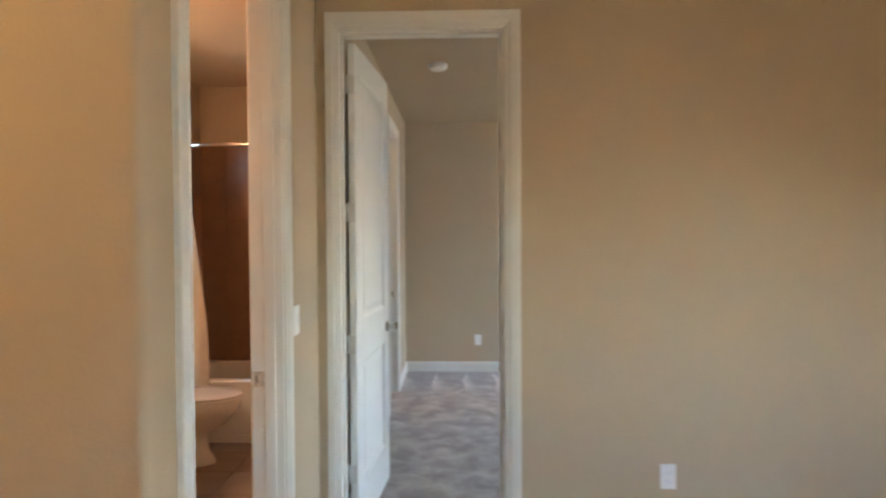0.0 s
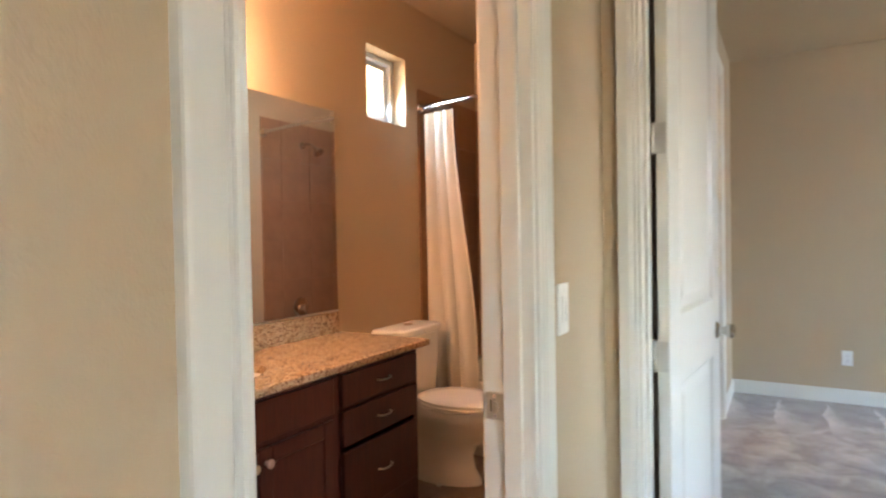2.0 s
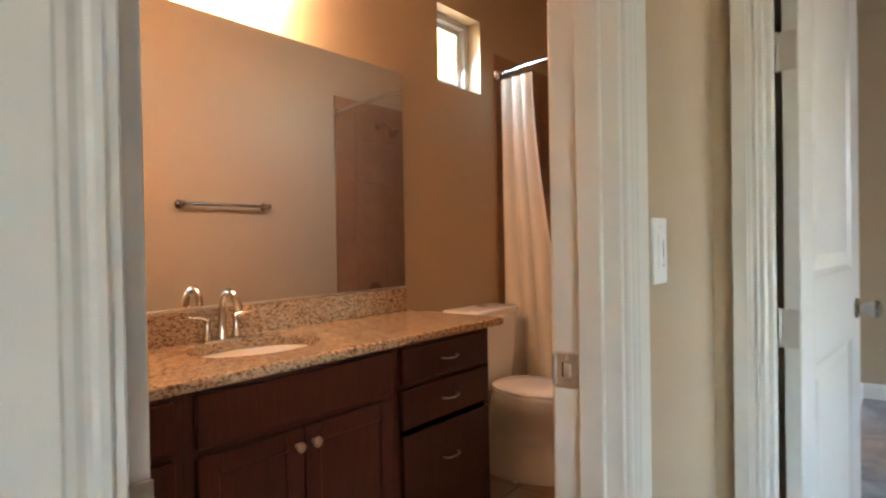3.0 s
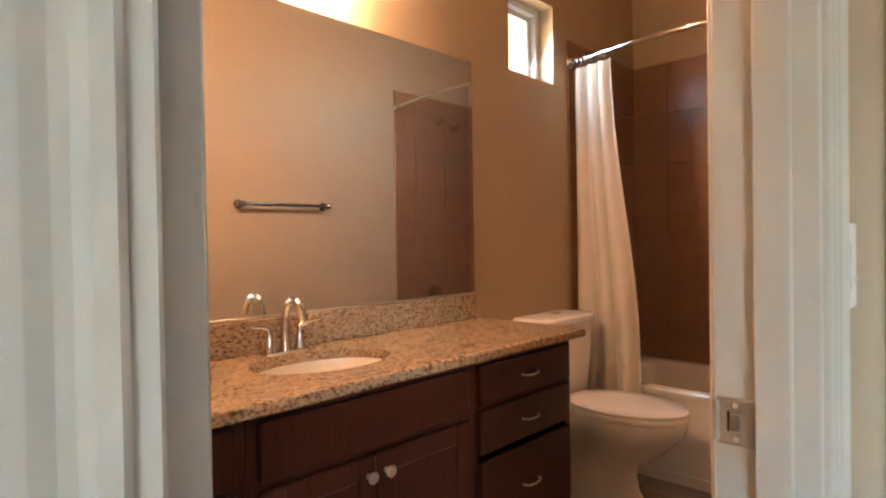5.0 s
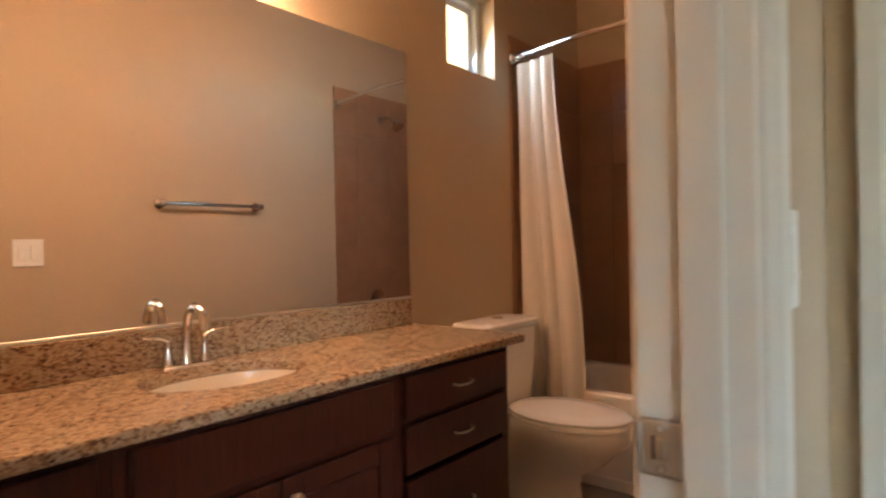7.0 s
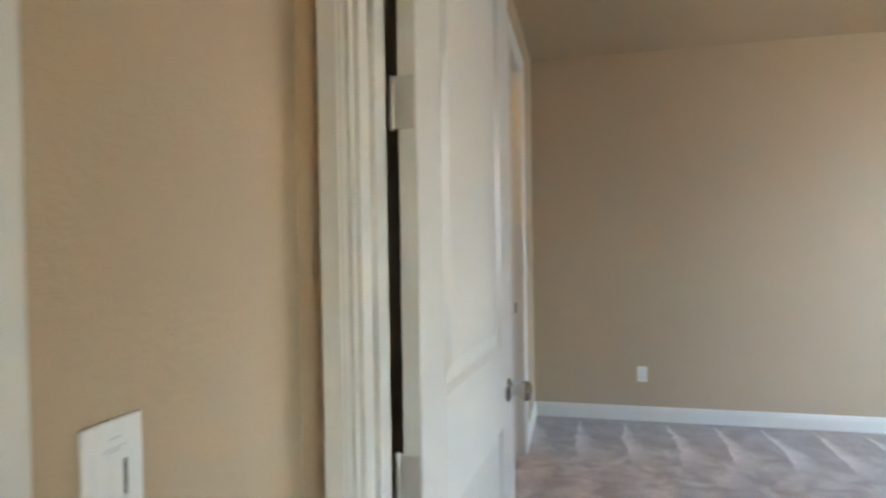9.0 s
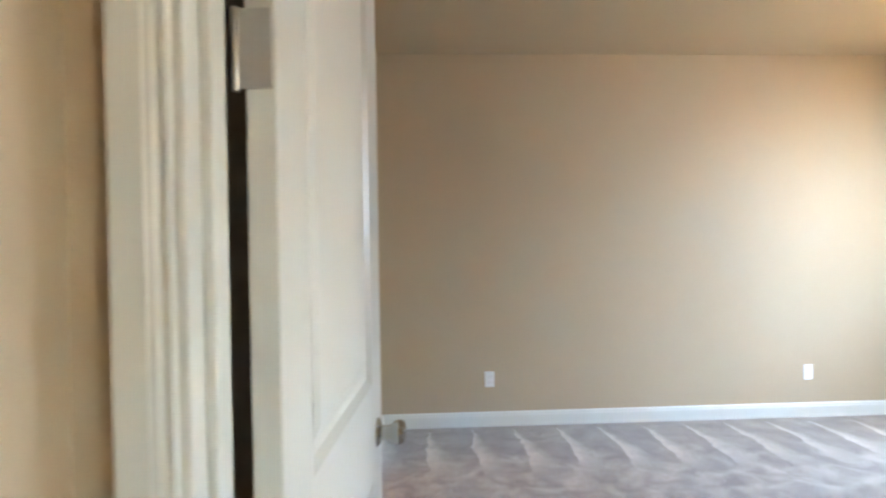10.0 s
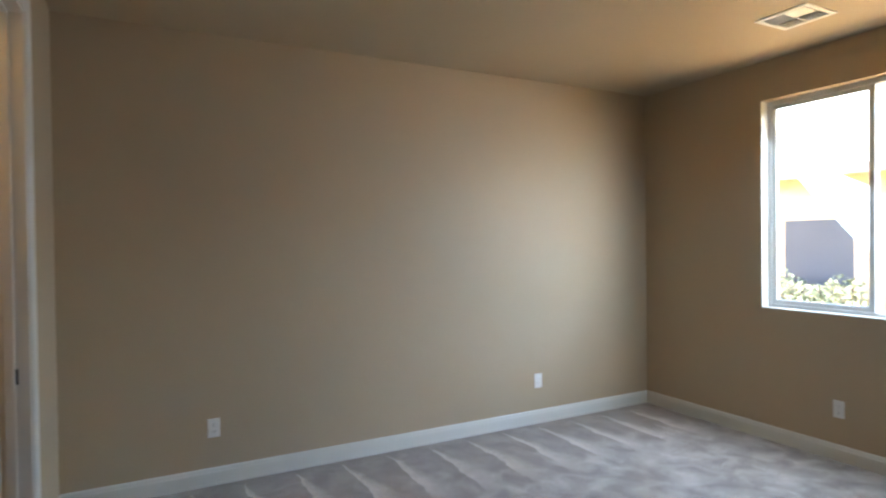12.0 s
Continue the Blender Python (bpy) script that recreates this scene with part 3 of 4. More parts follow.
outlet(pose(1.60, 0.0, 0.383), "white duplex outlet on the hall wall")


def rocker_switch(m, gangs, label):
    w = 0.035 if gangs == 1 else 0.058
    o = thing("light_switch", label, "switch", m)
    part("cover_plate", box(-w, -0.006, -0.0585, w, 0.0, 0.0585, 0.003, 2), PLASTIC, o)
    for k in range(gangs):
        x = 0.0 if gangs == 1 else (-0.023, 0.023)[k]
        part("bezel", box(x - 0.0168, -0.0070, -0.0335, x + 0.0168, -0.0055, 0.0335, 0.001, 1), PLASTIC, o)
        tilt = 1.5 if k == 0 else -1.5
        part("rocker", box(-0.0150, -0.005, -0.0315, 0.0150, 0.002, 0.0315, 0.0015, 1), PLASTIC, o, "", False, pose(x, -0.0068, 0, tilt))
    return o


dimmer = thing("light_switch", "white slide dimmer switch beside the bathroom door", "switch", pose(0.0, -0.372, 1.153, 0, 0, 90))
part("cover_plate", box(-0.035, -0.006, -0.0585, 0.035, 0.0, 0.0585, 0.003, 2), PLASTIC, dimmer)
part("bezel", box(-0.0168, -0.0070, -0.0335, 0.0168, -0.0055, 0.0335, 0.001, 1), PLASTIC, dimmer)
part("paddle", box(-0.0148, -0.0085, -0.030, 0.0060, -0.0065, 0.0315, 0.0012, 1), PLASTIC, dimmer)
# dark strip on the bezel paints the shade of the slider's slot
part("slider_track", box(0.0085, -0.0073, -0.028, 0.0125, -0.0066, 0.020), SLOT, dimmer, "narrow strip painted dark for the slot's shade")
part("slider", box(0.0070, -0.0105, -0.024, 0.0140, -0.0068, -0.012, 0.0012, 1), PLASTIC, dimmer)
part("marking", box(-0.007, -0.0064, 0.0405, 0.007, -0.0059, 0.0425), VINYL, dimmer, "small grey printed bar")
rocker_switch(pose(XB, -0.345, 1.180, 0, 0, -90), 2, "white double rocker switch in the bathroom")

# ---- bedroom ceiling ----
det = thing("smoke_detector", "white round smoke detector on the bedroom ceiling", "smoke detector", pose(0.502, 1.615, H, 180))
part("base", lathe([(0.0, 0.0), (0.07, 0.0), (0.073, 0.004), (0.073, 0.012), (0.069, 0.014), (0.0, 0.014)], 36), PLASTIC, det, "", True)
part("cover", lathe([(0.066, 0.014), (0.066, 0.022), (0.060, 0.032), (0.048, 0.037), (0.0, 0.039)], 36), PLASTIC, det, "", True)
part("test_button", lathe([(0.011, 0.038), (0.011, 0.041), (0.0, 0.042)], 16), PLASTIC, det, "", True, pose(0.028, 0, -0.001))


def vent(x0, y0, x1, y1, label):
    v = thing("ceiling_vent", label, "vent", pose((x0 + x1) / 2, (y0 + y1) / 2, H))
    w, d = (x1 - x0) / 2, (y1 - y0) / 2
    bm = bmesh.new()
    e = 0.028
    for a in ((-w, -d, w, -d + e), (-w, d - e, w, d), (-w, -d + e, -w + e, d - e), (w - e, -d + e, w, d - e)):
        box_bm(bm, a[0], a[1], -0.008, a[2], a[3], -0.0005, 0.002, 1)
    part("frame", bm, PLASTIC, v, "white metal vent frame")
    # dark sheet behind the slats paints the duct's shade
    part("dark_backing", box(-w + e, -d + e, -0.0035, w - e, d - e, -0.0012), SLOT, v)
    for a in ((-0.004, -d + e, 0.004, d - e), (-w + e, -0.004, w - e, 0.004)):
        part("divider", box(a[0], a[1], -0.0075, a[2], a[3], -0.003, 0.001, 1), PLASTIC, v)
    n = 6
    sl = mesh_from("slat", box(-(w - e) / 2 + 0.006, -0.009, -0.0008, (w - e) / 2 - 0.006, 0.009, 0.0008), PLASTIC)
    sl2 = mesh_from("slat", box(-0.009, -(d - e) / 2 + 0.006, -0.0008, 0.009, (d - e) / 2 - 0.006, 0.0008), PLASTIC)
    for qx in (-1, 1):
        for qy in (-1, 1):
            for k in range(n):
                f = ((k + 0.5) / n - 0.5)
                if qx * qy > 0:
                    s = new("slat", sl)
                    s.matrix_basis = pose(qx * (w - e) / 2, qy * (d - e) / 2 + f * (d - e - 0.012), -0.0065, 40 * qy)
                else:
                    s = new("slat", sl2)
                    s.matrix_basis = pose(qx * (w - e) / 2 + f * (w - e - 0.012), qy * (d - e) / 2, -0.0065, 0, -40 * qx)
                s.parent = v


vent(3.70, 1.856, 3.995, 2.162, "white square ceiling air vent near the window")

# ---- bathroom: vanity ----
CT = 0.860            # worktop height
CX = -0.976           # worktop front
CY = 0.626            # worktop end
FX = -1.002           # cabinet face
CE = 0.548            # cabinet end
SINK = (-1.262, -0.355, 0.155, 0.215)


def worktop():
    bm = bmesh.new()
    n = 48
    x0, x1, y0, y1 = XM + 0.001, CX, YN + 0.005, CY
    outer, inner = [], []
    for k in range(n):
        a = 2 * math.pi * k / n
        c, s = math.cos(a), math.sin(a)
        inner.append((SINK[0] + SINK[2] * c, SINK[1] + SINK[3] * s))
        # ray from the bowl's middle to the slab's edge
        t = min(((x1 - SINK[0]) / c if c > 1e-9 else (x0 - SINK[0]) / c if c < -1e-9 else 9), ((y1 - SINK[1]) / s if s > 1e-9 else (y0 - SINK[1]) / s if s < -1e-9 else 9))
        outer.append((SINK[0] + t * c, SINK[1] + t * s))
    corners = [(x1, y1), (x0, y1), (x0, y0), (x1, y0)]
    rings = {}
    for nm, pts in (("o", outer), ("i", inner)):
        for z in (CT, CT - 0.032):
            rings[nm, z] = [bm.verts.new((*p, z)) for p in pts]
    cv = {z: [bm.verts.new((*p, z)) for p in corners] for z in (CT, CT - 0.032)}
    for k in range(n):
        j = (k + 1) % n
        a, b = outer[k], outer[j]
        mid = None
        for ci, c in enumerate(corners):
            on_a = abs(a[0] - c[0]) < 1e-6 or abs(a[1] - c[1]) < 1e-6
            on_b = abs(b[0] - c[0]) < 1e-6 or abs(b[1] - c[1]) < 1e-6
            same = abs(a[0] - b[0]) < 1e-6 or abs(a[1] - b[1]) < 1e-6
            if on_a and on_b and not same:
                mid = ci
        for z in (CT, CT - 0.032):
            vs = [rings["o", z][k]] + ([cv[z][mid]] if mid is not None else []) + [rings["o", z][j], rings["i", z][j], rings["i", z][k]]
            bm.faces.new(vs)
        seq_t = [rings["o", CT][k]] + ([cv[CT][mid]] if mid is not None else []) + [rings["o", CT][j]]
        seq_b = [rings["o", CT - 0.032][k]] + ([cv[CT - 0.032][mid]] if mid is not None else []) + [rings["o", CT - 0.032][j]]
        for q in range(len(seq_t) - 1):
            bm.faces.new((seq_t[q], seq_t[q + 1], seq_b[q + 1], seq_b[q]))
        bm.faces.new((rings["i", CT][k], rings["i", CT][j], rings["i", CT - 0.032][j], rings["i", CT - 0.032][k]))
    bmesh.ops.remove_doubles(bm, verts=bm.verts, dist=1e-6)
    bmesh.ops.recalc_face_normals(bm, faces=bm.faces)
    es = [e for e in bm.edges if all(abs(v.co.x - x1) < 1e-5 or abs(v.co.y - y1) < 1e-5 for v in e.verts) and abs(e.verts[0].co.z - e.verts[1].co.z) < 1e-6 and (all(abs(v.co.x - x1) < 1e-5 for v in e.verts) or all(abs(v.co.y - y1) < 1e-5 for v in e.verts))]
    bmesh.ops.bevel(bm, geom=es, offset=0.009, segments=4, affect="EDGES", profile=0.5)
    return bm


top = tagged(part("worktop", worktop(), GRANITE), "speckled brown granite vanity worktop with an oval sink cut-out", "worktop")
tagged(part("backsplash", box(XM + 0.001, YN + 0.005, CT + 0.0005, XM + 0.021, 0.590, CT + 0.105, 0.003, 2), GRANITE), "speckled granite backsplash behind the vanity", "backsplash")


def bowl():
    bm = bmesh.new()
    n = 40
    prof = [(1.07, -0.033), (1.0, -0.034), (0.985, -0.05), (0.93, -0.09), (0.8, -0.13), (0.55, -0.155), (0.2, -0.163), (0.07, -0.165)]
    rings = []
    for r, z in prof:
        rings.append([bm.verts.new((SINK[2] * r * math.cos(2 * math.pi * k / n), SINK[3] * r * math.sin(2 * math.pi * k / n), z)) for k in range(n)])
    for a, b in zip(rings, rings[1:]):
        for k in range(n):
            bm.faces.new((a[k], a[(k + 1) % n], b[(k + 1) % n], b[k]))
    return bm


sink = thing("sink", "white oval undermount sink set in the worktop", "sink", pose(SINK[0], SINK[1], CT))
bw = part("basin", bowl(), PORCELAIN, sink, "", True)
sol = bw.modifiers.new("thick", "SOLIDIFY")
sol.thickness = 0.008
sol.offset = 1.0
part("drain", lathe([(0.0, 0.004), (0.018, 0.004), (0.024, 0.0)], 20), NICKEL, sink, "nickel drain", True, pose(0, 0, -0.164))

fau = thing("faucet", "brushed nickel two-handle faucet with a high arc spout", "faucet", pose(XM + 0.075, SINK[1] - 0.022, CT))
bm = bmesh.new()
box_bm(bm, -0.024, -0.078, 0.0005, 0.024, 0.078, 0.012, 0.01, 3)
part("base_plate", bm, POLISHED, fau, "", True)
arc = [(0.0, 0, 0.01), (0.0, 0, 0.05), (0.002, 0, 0.10), (0.008, 0, 0.135), (0.022, 0, 0.158), (0.045, 0, 0.168), (0.068, 0, 0.162), (0.088, 0, 0.142), (0.098, 0, 0.118), (0.102, 0, 0.105)]
part("spout", tube(arc, [0.019, 0.015, 0.0125, 0.0115, 0.011, 0.011, 0.0115, 0.013, 0.0145, 0.0145], 16), POLISHED, fau, "high arc spout", True)
for s in (-1, 1):
    hd = part("handle", lathe([(0.018, 0.008), (0.0155, 0.02), (0.0105, 0.045), (0.0085, 0.07), (0.010, 0.082), (0.0, 0.086)], 18), POLISHED, fau, "", True, pose(0, s * 0.052, 0))
    part("lever", tube([(0.0, 0.0, 0.078), (0.004, s * 0.022, 0.088), (0.006, s * 0.045, 0.090), (0.008, s * 0.068, 0.095)], [0.008, 0.0075, 0.006, 0.004], 12), POLISHED, hd, "", True)
part("lift_rod", tube([(-0.016, 0, 0.012), (-0.016, 0, 0.055), (-0.016, 0, 0.06)], [0.0025, 0.0025, 0.004], 8), POLISHED, fau, "", True)


def cabinet(y0, y1, fronts, label):
    """A base unit with a face frame; fronts: (kind, y0, y1, z0, z1, hardware)."""
    c = thing("vanity_cabinet", label, "cabinet", pose(FX, 0, 0), "vanity base cabinets")
    zt = CT - 0.0325
    bm = bmesh.new()
    d = FX - (XM + 0.002)
    box_bm(bm, -d, y0, 0.10, -0.020, y0 + 0.016, zt - 0.002)
    box_bm(bm, -d, y1 - 0.016, 0.10, -0.020, y1, zt - 0.002)
    box_bm(bm, -d, y0 + 0.016, 0.10, -0.020, y1 - 0.016, 0.116)
    box_bm(bm, -d, y0 + 0.016, 0.116, -d + 0.006, y1 - 0.016, zt - 0.002)
    part("body", bm, WOOD, c)
    part("toe_kick", box(-d, y0 + 0.002, 0.004, -0.075, y1 - (0.0 if y1 < CE - 0.01 else 0.002), 0.0995), WOOD, c, "dark recessed toe kick")
    bm = bmesh.new()
    box_bm(bm, -0.0195, y0, 0.10, 0.0, y0 + 0.035, zt - 0.002, 0.001, 1)
    box_bm(bm, -0.0195, y1 - 0.035, 0.10, 0.0, y1, zt - 0.002, 0.001, 1)
    for z0, z1 in ((0.10, 0.275), (zt - 0.02, zt - 0.002), (0.655, 0.70)):
        box_bm(bm, -0.0195, y0 + 0.035, z0, 0.0, y1 - 0.035, z1, 0.001, 1)
    part("face_frame", bm, WOOD, c)
    for kind, a, b, z0, z1, hw in fronts:
        bm = bmesh.new()
        if kind == "drawer":
            box_bm(bm, 0.0012, a, z0, 0.020, b, z1, 0.004, 2)
        else:
            s = 0.055
            box_bm(bm, 0.0020, a + s - 0.004, z0 + s - 0.004, 0.012, b - s + 0.004, z1 - s + 0.004)
        f = part("drawer_front" if kind == "drawer" else "door", bm, WOOD, c, "dark cherry slab front" if kind == "drawer" else "dark cherry framed door")
        if kind == "door":
            for nm, y_a, y_b, z_a, z_b in (("stile", a, a + s, z0, z1), ("stile", b - s, b, z0, z1), ("rail", a + s, b - s, z0, z0 + s), ("rail", a + s, b - s, z1 - s, z1)):
                part(nm, box(0.0012, y_a, z_a, 0.020, y_b, z_b, 0.003, 1), WOOD, f)
        if hw == "pull":
            ym, zm = (a + b) / 2, (z0 + z1) / 2
            pts = [(0.019, ym - 0.042, zm), (0.032, ym - 0.040, zm), (0.038, ym - 0.026, zm - 0.002), (0.040, ym, zm - 0.003), (0.038, ym + 0.026, zm - 0.002), (0.032, ym + 0.040, zm), (0.019, ym + 0.042, zm)]
            part("pull", tube(pts, [0.005, 0.0036, 0.0032, 0.0036, 0.0032, 0.0036, 0.005], 10), NICKEL, f, "nickel bow pull", True)
        elif hw:
            ky = b - 0.026 if hw == "knob_end" else a + 0.026
            part("knob", lathe([(0.008, 0.0), (0.006, 0.006), (0.0065, 0.012), (0.0145, 0.018), (0.0155, 0.023), (0.011, 0.028), (0.0, 0.0295)], 20), NICKEL, f, "round nickel knob", True, pose(0.019, ky, z1 - 0.046, 0, 90))
    return c


DRAWERS = ((0.694, 0.815), (0.542, 0.676), (0.262, 0.520))
cabinet(-0.018, CE, [("drawer", 0.013, 0.521, z0, z1, "pull") for z0, z1 in DRAWERS], "dark cherry three-drawer vanity cabinet")
cabinet(-0.735, -0.019, [("drawer", -0.707, -0.036, 0.684, 0.815, ""), ("door", -0.707, -0.396, 0.262, 0.662, "knob_end"), ("door", -0.390, -0.036, 0.262, 0.662, "knob_start")], "dark cherry sink cabinet with two doors")
cabinet(YN + 0.01, -0.736, [("drawer", YN + 0.04, -0.762, z0, z1, "pull") for z0, z1 in DRAWERS], "dark cherry drawer cabinet at the near wall")

# ---- mirror and vanity light ----
mir = thing("wall_mirror", "large frameless mirror above the vanity", "mirror", pose(XM, 0, 0))
part("glass", box(0.0015, -1.25, CT + 0.112, 0.0075, 0.597, 1.966, 0.001, 1), MIRROR, mir)
part("bottom_channel", box(0.001, -1.25, CT + 0.1055, 0.0105, 0.597, CT + 0.1145, 0.001, 1), NICKEL, mir, "thin metal bottom channel")

lamp = thing("vanity_light", "lit three-shade vanity light above the mirror", "light", pose(XM, -0.36, 2.18))
part("back_plate", box(0.0005, -0.33, -0.05, 0.02, 0.33, 0.05, 0.008, 2), NICKEL, lamp, "nickel back plate")
for y in (-0.20, 0.0, 0.20):
    part("arm", tube([(0.015, y, 0.0), (0.06, y, 0.01), (0.085, y, 0.0), (0.09, y, -0.03)], 0.008, 10), NICKEL, lamp, "", True)
    part("shade", lathe([(0.0, 0.0), (0.028, -0.002), (0.036, -0.02), (0.048, -0.07), (0.058, -0.11), (0.0, -0.112)], 24), BULB, lamp, "glowing frosted glass shade", True, pose(0.09, y, -0.02))

# ---- towel bar ----
tb = thing("towel_bar", "dark nickel towel bar on the bathroom wall", "towel bar", pose(XB, 0.50, 1.418, 0, 0, -90))
for x in (-0.277, 0.277):
    part("post", lathe([(0.0255, 0.0), (0.0255, 0.006), (0.020, 0.011), (0.010, 0.016), (0.009, 0.05), (0.016, 0.056), (0.017, 0.066), (0.010, 0.074), (0.0, 0.076)], 24), DARK_NICKEL, tb, "", True, pose(x, 0, 0, 90))
part("bar", tube([(-0.277, -0.060, 0), (0.0, -0.060, 0), (0.277, -0.060, 0)], 0.0095, 16), DARK_NICKEL, tb, "", True)


# ---- toilet ----
def oval(cx, cy, rx, ry, z, n=36, egg=0.0):
    out = []
    for k in range(n):
        a = 2 * math.pi * k / n
        c, s = math.cos(a), math.sin(a)
        out.append((cx + rx * c, cy + ry * s * (1 - egg * c), z))
    return out


def loft(rings, cap=True):
    bm = bmesh.new()
    vs = [[bm.verts.new(p) for p in r] for r in rings]
    n = len(vs[0])
    for a, b in zip(vs, vs[1:]):
        for k in range(n):
            bm.faces.new((a[k], a[(k + 1) % n], b[(k + 1) % n], b[k]))
    if cap:
        bm.faces.new(vs[0])
        bm.faces.new(vs[-1])
    return bm


TY = 1.080
toilet = thing("toilet", "white two-piece toilet with closed lid and dual flush button", "toilet", pose(XM, TY, 0.0125))
part("pedestal", loft([oval(0.33, 0, 0.225, 0.110, 0, egg=0.1), oval(0.33, 0, 0.220, 0.107, 0.025, egg=0.1), oval(0.32, 0, 0.195, 0.090, 0.08, egg=0.1), oval(0.32, 0, 0.185, 0.085, 0.15, egg=0.1), oval(0.33, 0, 0.195, 0.088, 0.20, egg=0.1), oval(0.375, 0, 0.235, 0.115, 0.25, egg=0.1), oval(0.425, 0, 0.258, 0.155, 0.320, egg=0.1), oval(0.45, 0, 0.268, 0.176, 0.357, egg=0.1), oval(0.455, 0, 0.268, 0.182, 0.402, egg=0.1), oval(0.455, 0, 0.262, 0.178, 0.415, egg=0.1)]), PORCELAIN, toilet, "", True)
part("seat", loft([oval(0.465, 0, 0.262, 0.180, 0.4425, egg=0.1), oval(0.465, 0, 0.268, 0.186, 0.4200, egg=0.1), oval(0.465, 0, 0.268, 0.186, 0.4330, egg=0.1), oval(0.465, 0, 0.262, 0.180, 0.4370, egg=0.1), oval(0.462, 0, 0.245, 0.166, 0.4375, egg=0.1), oval(0.462, 0, 0.243, 0.164, 0.4424, egg=0.1)]), PORCELAIN, toilet, "", True)
part("lid", loft([oval(0.462, 0, 0.262, 0.182, 0.4425, egg=0.1), oval(0.462, 0, 0.268, 0.187, 0.4460, egg=0.1), oval(0.462, 0, 0.268, 0.187, 0.4540, egg=0.1), oval(0.462, 0, 0.250, 0.170, 0.4610, egg=0.1), oval(0.462, 0, 0.15, 0.10, 0.4650, egg=0.1)]), PORCELAIN, toilet, "closed white lid", True)


def rounded(x0, x1, hw, z, r=0.045, n=6):
    pts = []
    for cx, cy, a0 in ((x1 - r, hw - r, 0), (x0 + r * 0.4, hw - r * 0.4, 90), (x0 + r * 0.4, -hw + r * 0.4, 180), (x1 - r, -hw + r, 270)):
        rr = r if a0 in (0, 270) else r * 0.4
        for k in range(n):
            a = radians(a0 + 90 * k / (n - 1))
            pts.append((cx + rr * math.cos(a), cy + rr * math.sin(a), z))
    return pts


part("tank", loft([rounded(0.012, 0.165, 0.165, 0.3970), rounded(0.010, 0.185, 0.185, 0.4270), rounded(0.010, 0.195, 0.205, 0.6270), rounded(0.010, 0.198, 0.210, 0.7790)]), PORCELAIN, toilet, "", True)
part("tank_lid", loft([rounded(0.006, 0.204, 0.215, 0.7795), rounded(0.004, 0.210, 0.221, 0.7850), rounded(0.004, 0.210, 0.221, 0.8090), rounded(0.010, 0.202, 0.213, 0.8190), rounded(0.03, 0.17, 0.18, 0.8220)]), PORCELAIN, toilet, "", True)
fb = part("flush_button", lathe([(0.028, 0.0), (0.028, 0.005), (0.024, 0.008), (0.0, 0.009)], 24), CHROME, toilet, "chrome dual flush button", True, pose(0.105, 0, 0.8215))
for s in (-1, 1):
    part("bolt_cap", lathe([(0.014, 0.0), (0.013, 0.008), (0.008, 0.014), (0.0, 0.015)], 14), PORCELAIN, toilet, "", True, pose(0.36, s * 0.115, 0.0))
part("supply_hose", tube([(0.004, -0.20, 0.16), (0.03, -0.20, 0.16), (0.05, -0.19, 0.20), (0.06, -0.16, 0.30), (0.07, -0.13, 0.40)], 0.006, 8), NICKEL, toilet, "", True)

# ---- bathtub ----
TF = 1.440
tub = thing("bathtub", "white acrylic alcove bathtub with a flat apron", "bathtub", pose(0, 0, 0.0125))


def tub_shell():
    bm = bmesh.new()
    x0, x1, y0, y1, zt = XM + 0.012, XB - 0.012, TF, YB - 0.002, 0.450

    def rr(inset, z, r, n=7):
        pts = []
        a0_, b0_, a1_, b1_ = x0 + inset, y0 + inset, x1 - inset, y1 - inset
        for cx, cy, st in ((a1_ - r, b1_ - r, 0), (a0_ + r, b1_ - r, 90), (a0_ + r, b0_ + r, 180), (a1_ - r, b0_ + r, 270)):
            for k in range(n):
                a = radians(st + 90 * k / (n - 1))
                pts.append(bm.verts.new((cx + r * math.cos(a), cy + r * math.sin(a), z)))
        return pts
    rings = [rr(0.0, zt - 0.03, 0.012), rr(0.0, zt - 0.008, 0.012), rr(0.008, zt, 0.012), rr(0.060, zt, 0.12), rr(0.072, zt - 0.012, 0.13), rr(0.095, zt - 0.17, 0.15), rr(0.125, zt - 0.32, 0.16), rr(0.19, zt - 0.345, 0.14)]
    n = len(rings[0])
    for a, b in zip(rings, rings[1:]):
        for k in range(n):
            bm.faces.new((a[k], a[(k + 1) % n], b[(k + 1) % n], b[k]))
    bm.faces.new(rings[-1])
    return bm


part("shell", tub_shell(), ACRYLIC, tub, "", True)
bm = bmesh.new()
box_bm(bm, XM + 0.014, TF + 0.012, 0.0, XB - 0.014, TF + 0.03, 0.425, 0.004, 2)
box_bm(bm, XM + 0.014, TF + 0.002, 0.0, XB - 0.014, TF + 0.0118, 0.055, 0.004, 2)
part("apron", bm, ACRYLIC, tub, "smooth white apron")

# ---- shower fittings ----
rod = thing("curtain_rod", "polished chrome shower curtain rod", "rod", pose(0, 0, 0))
RY, RZ = 1.395, 2.124
pts = [(XM + 0.013 + (XB - XM - 0.026) * k / 16, RY - 0.10 * math.sin(math.pi * k / 16), RZ) for k in range(17)]
part("tube", tube(pts, 0.0125, 14), CHROME, rod, "", True)
for x, a in ((XM + 0.0115, 90), (XB - 0.0115, -90)):
    part("flange", lathe([(0.034, 0.0), (0.034, 0.005), (0.028, 0.016), (0.016, 0.026), (0.014, 0.032), (0.0, 0.032)], 24), CHROME, rod, "", True, pose(x, RY, RZ, 0, a))

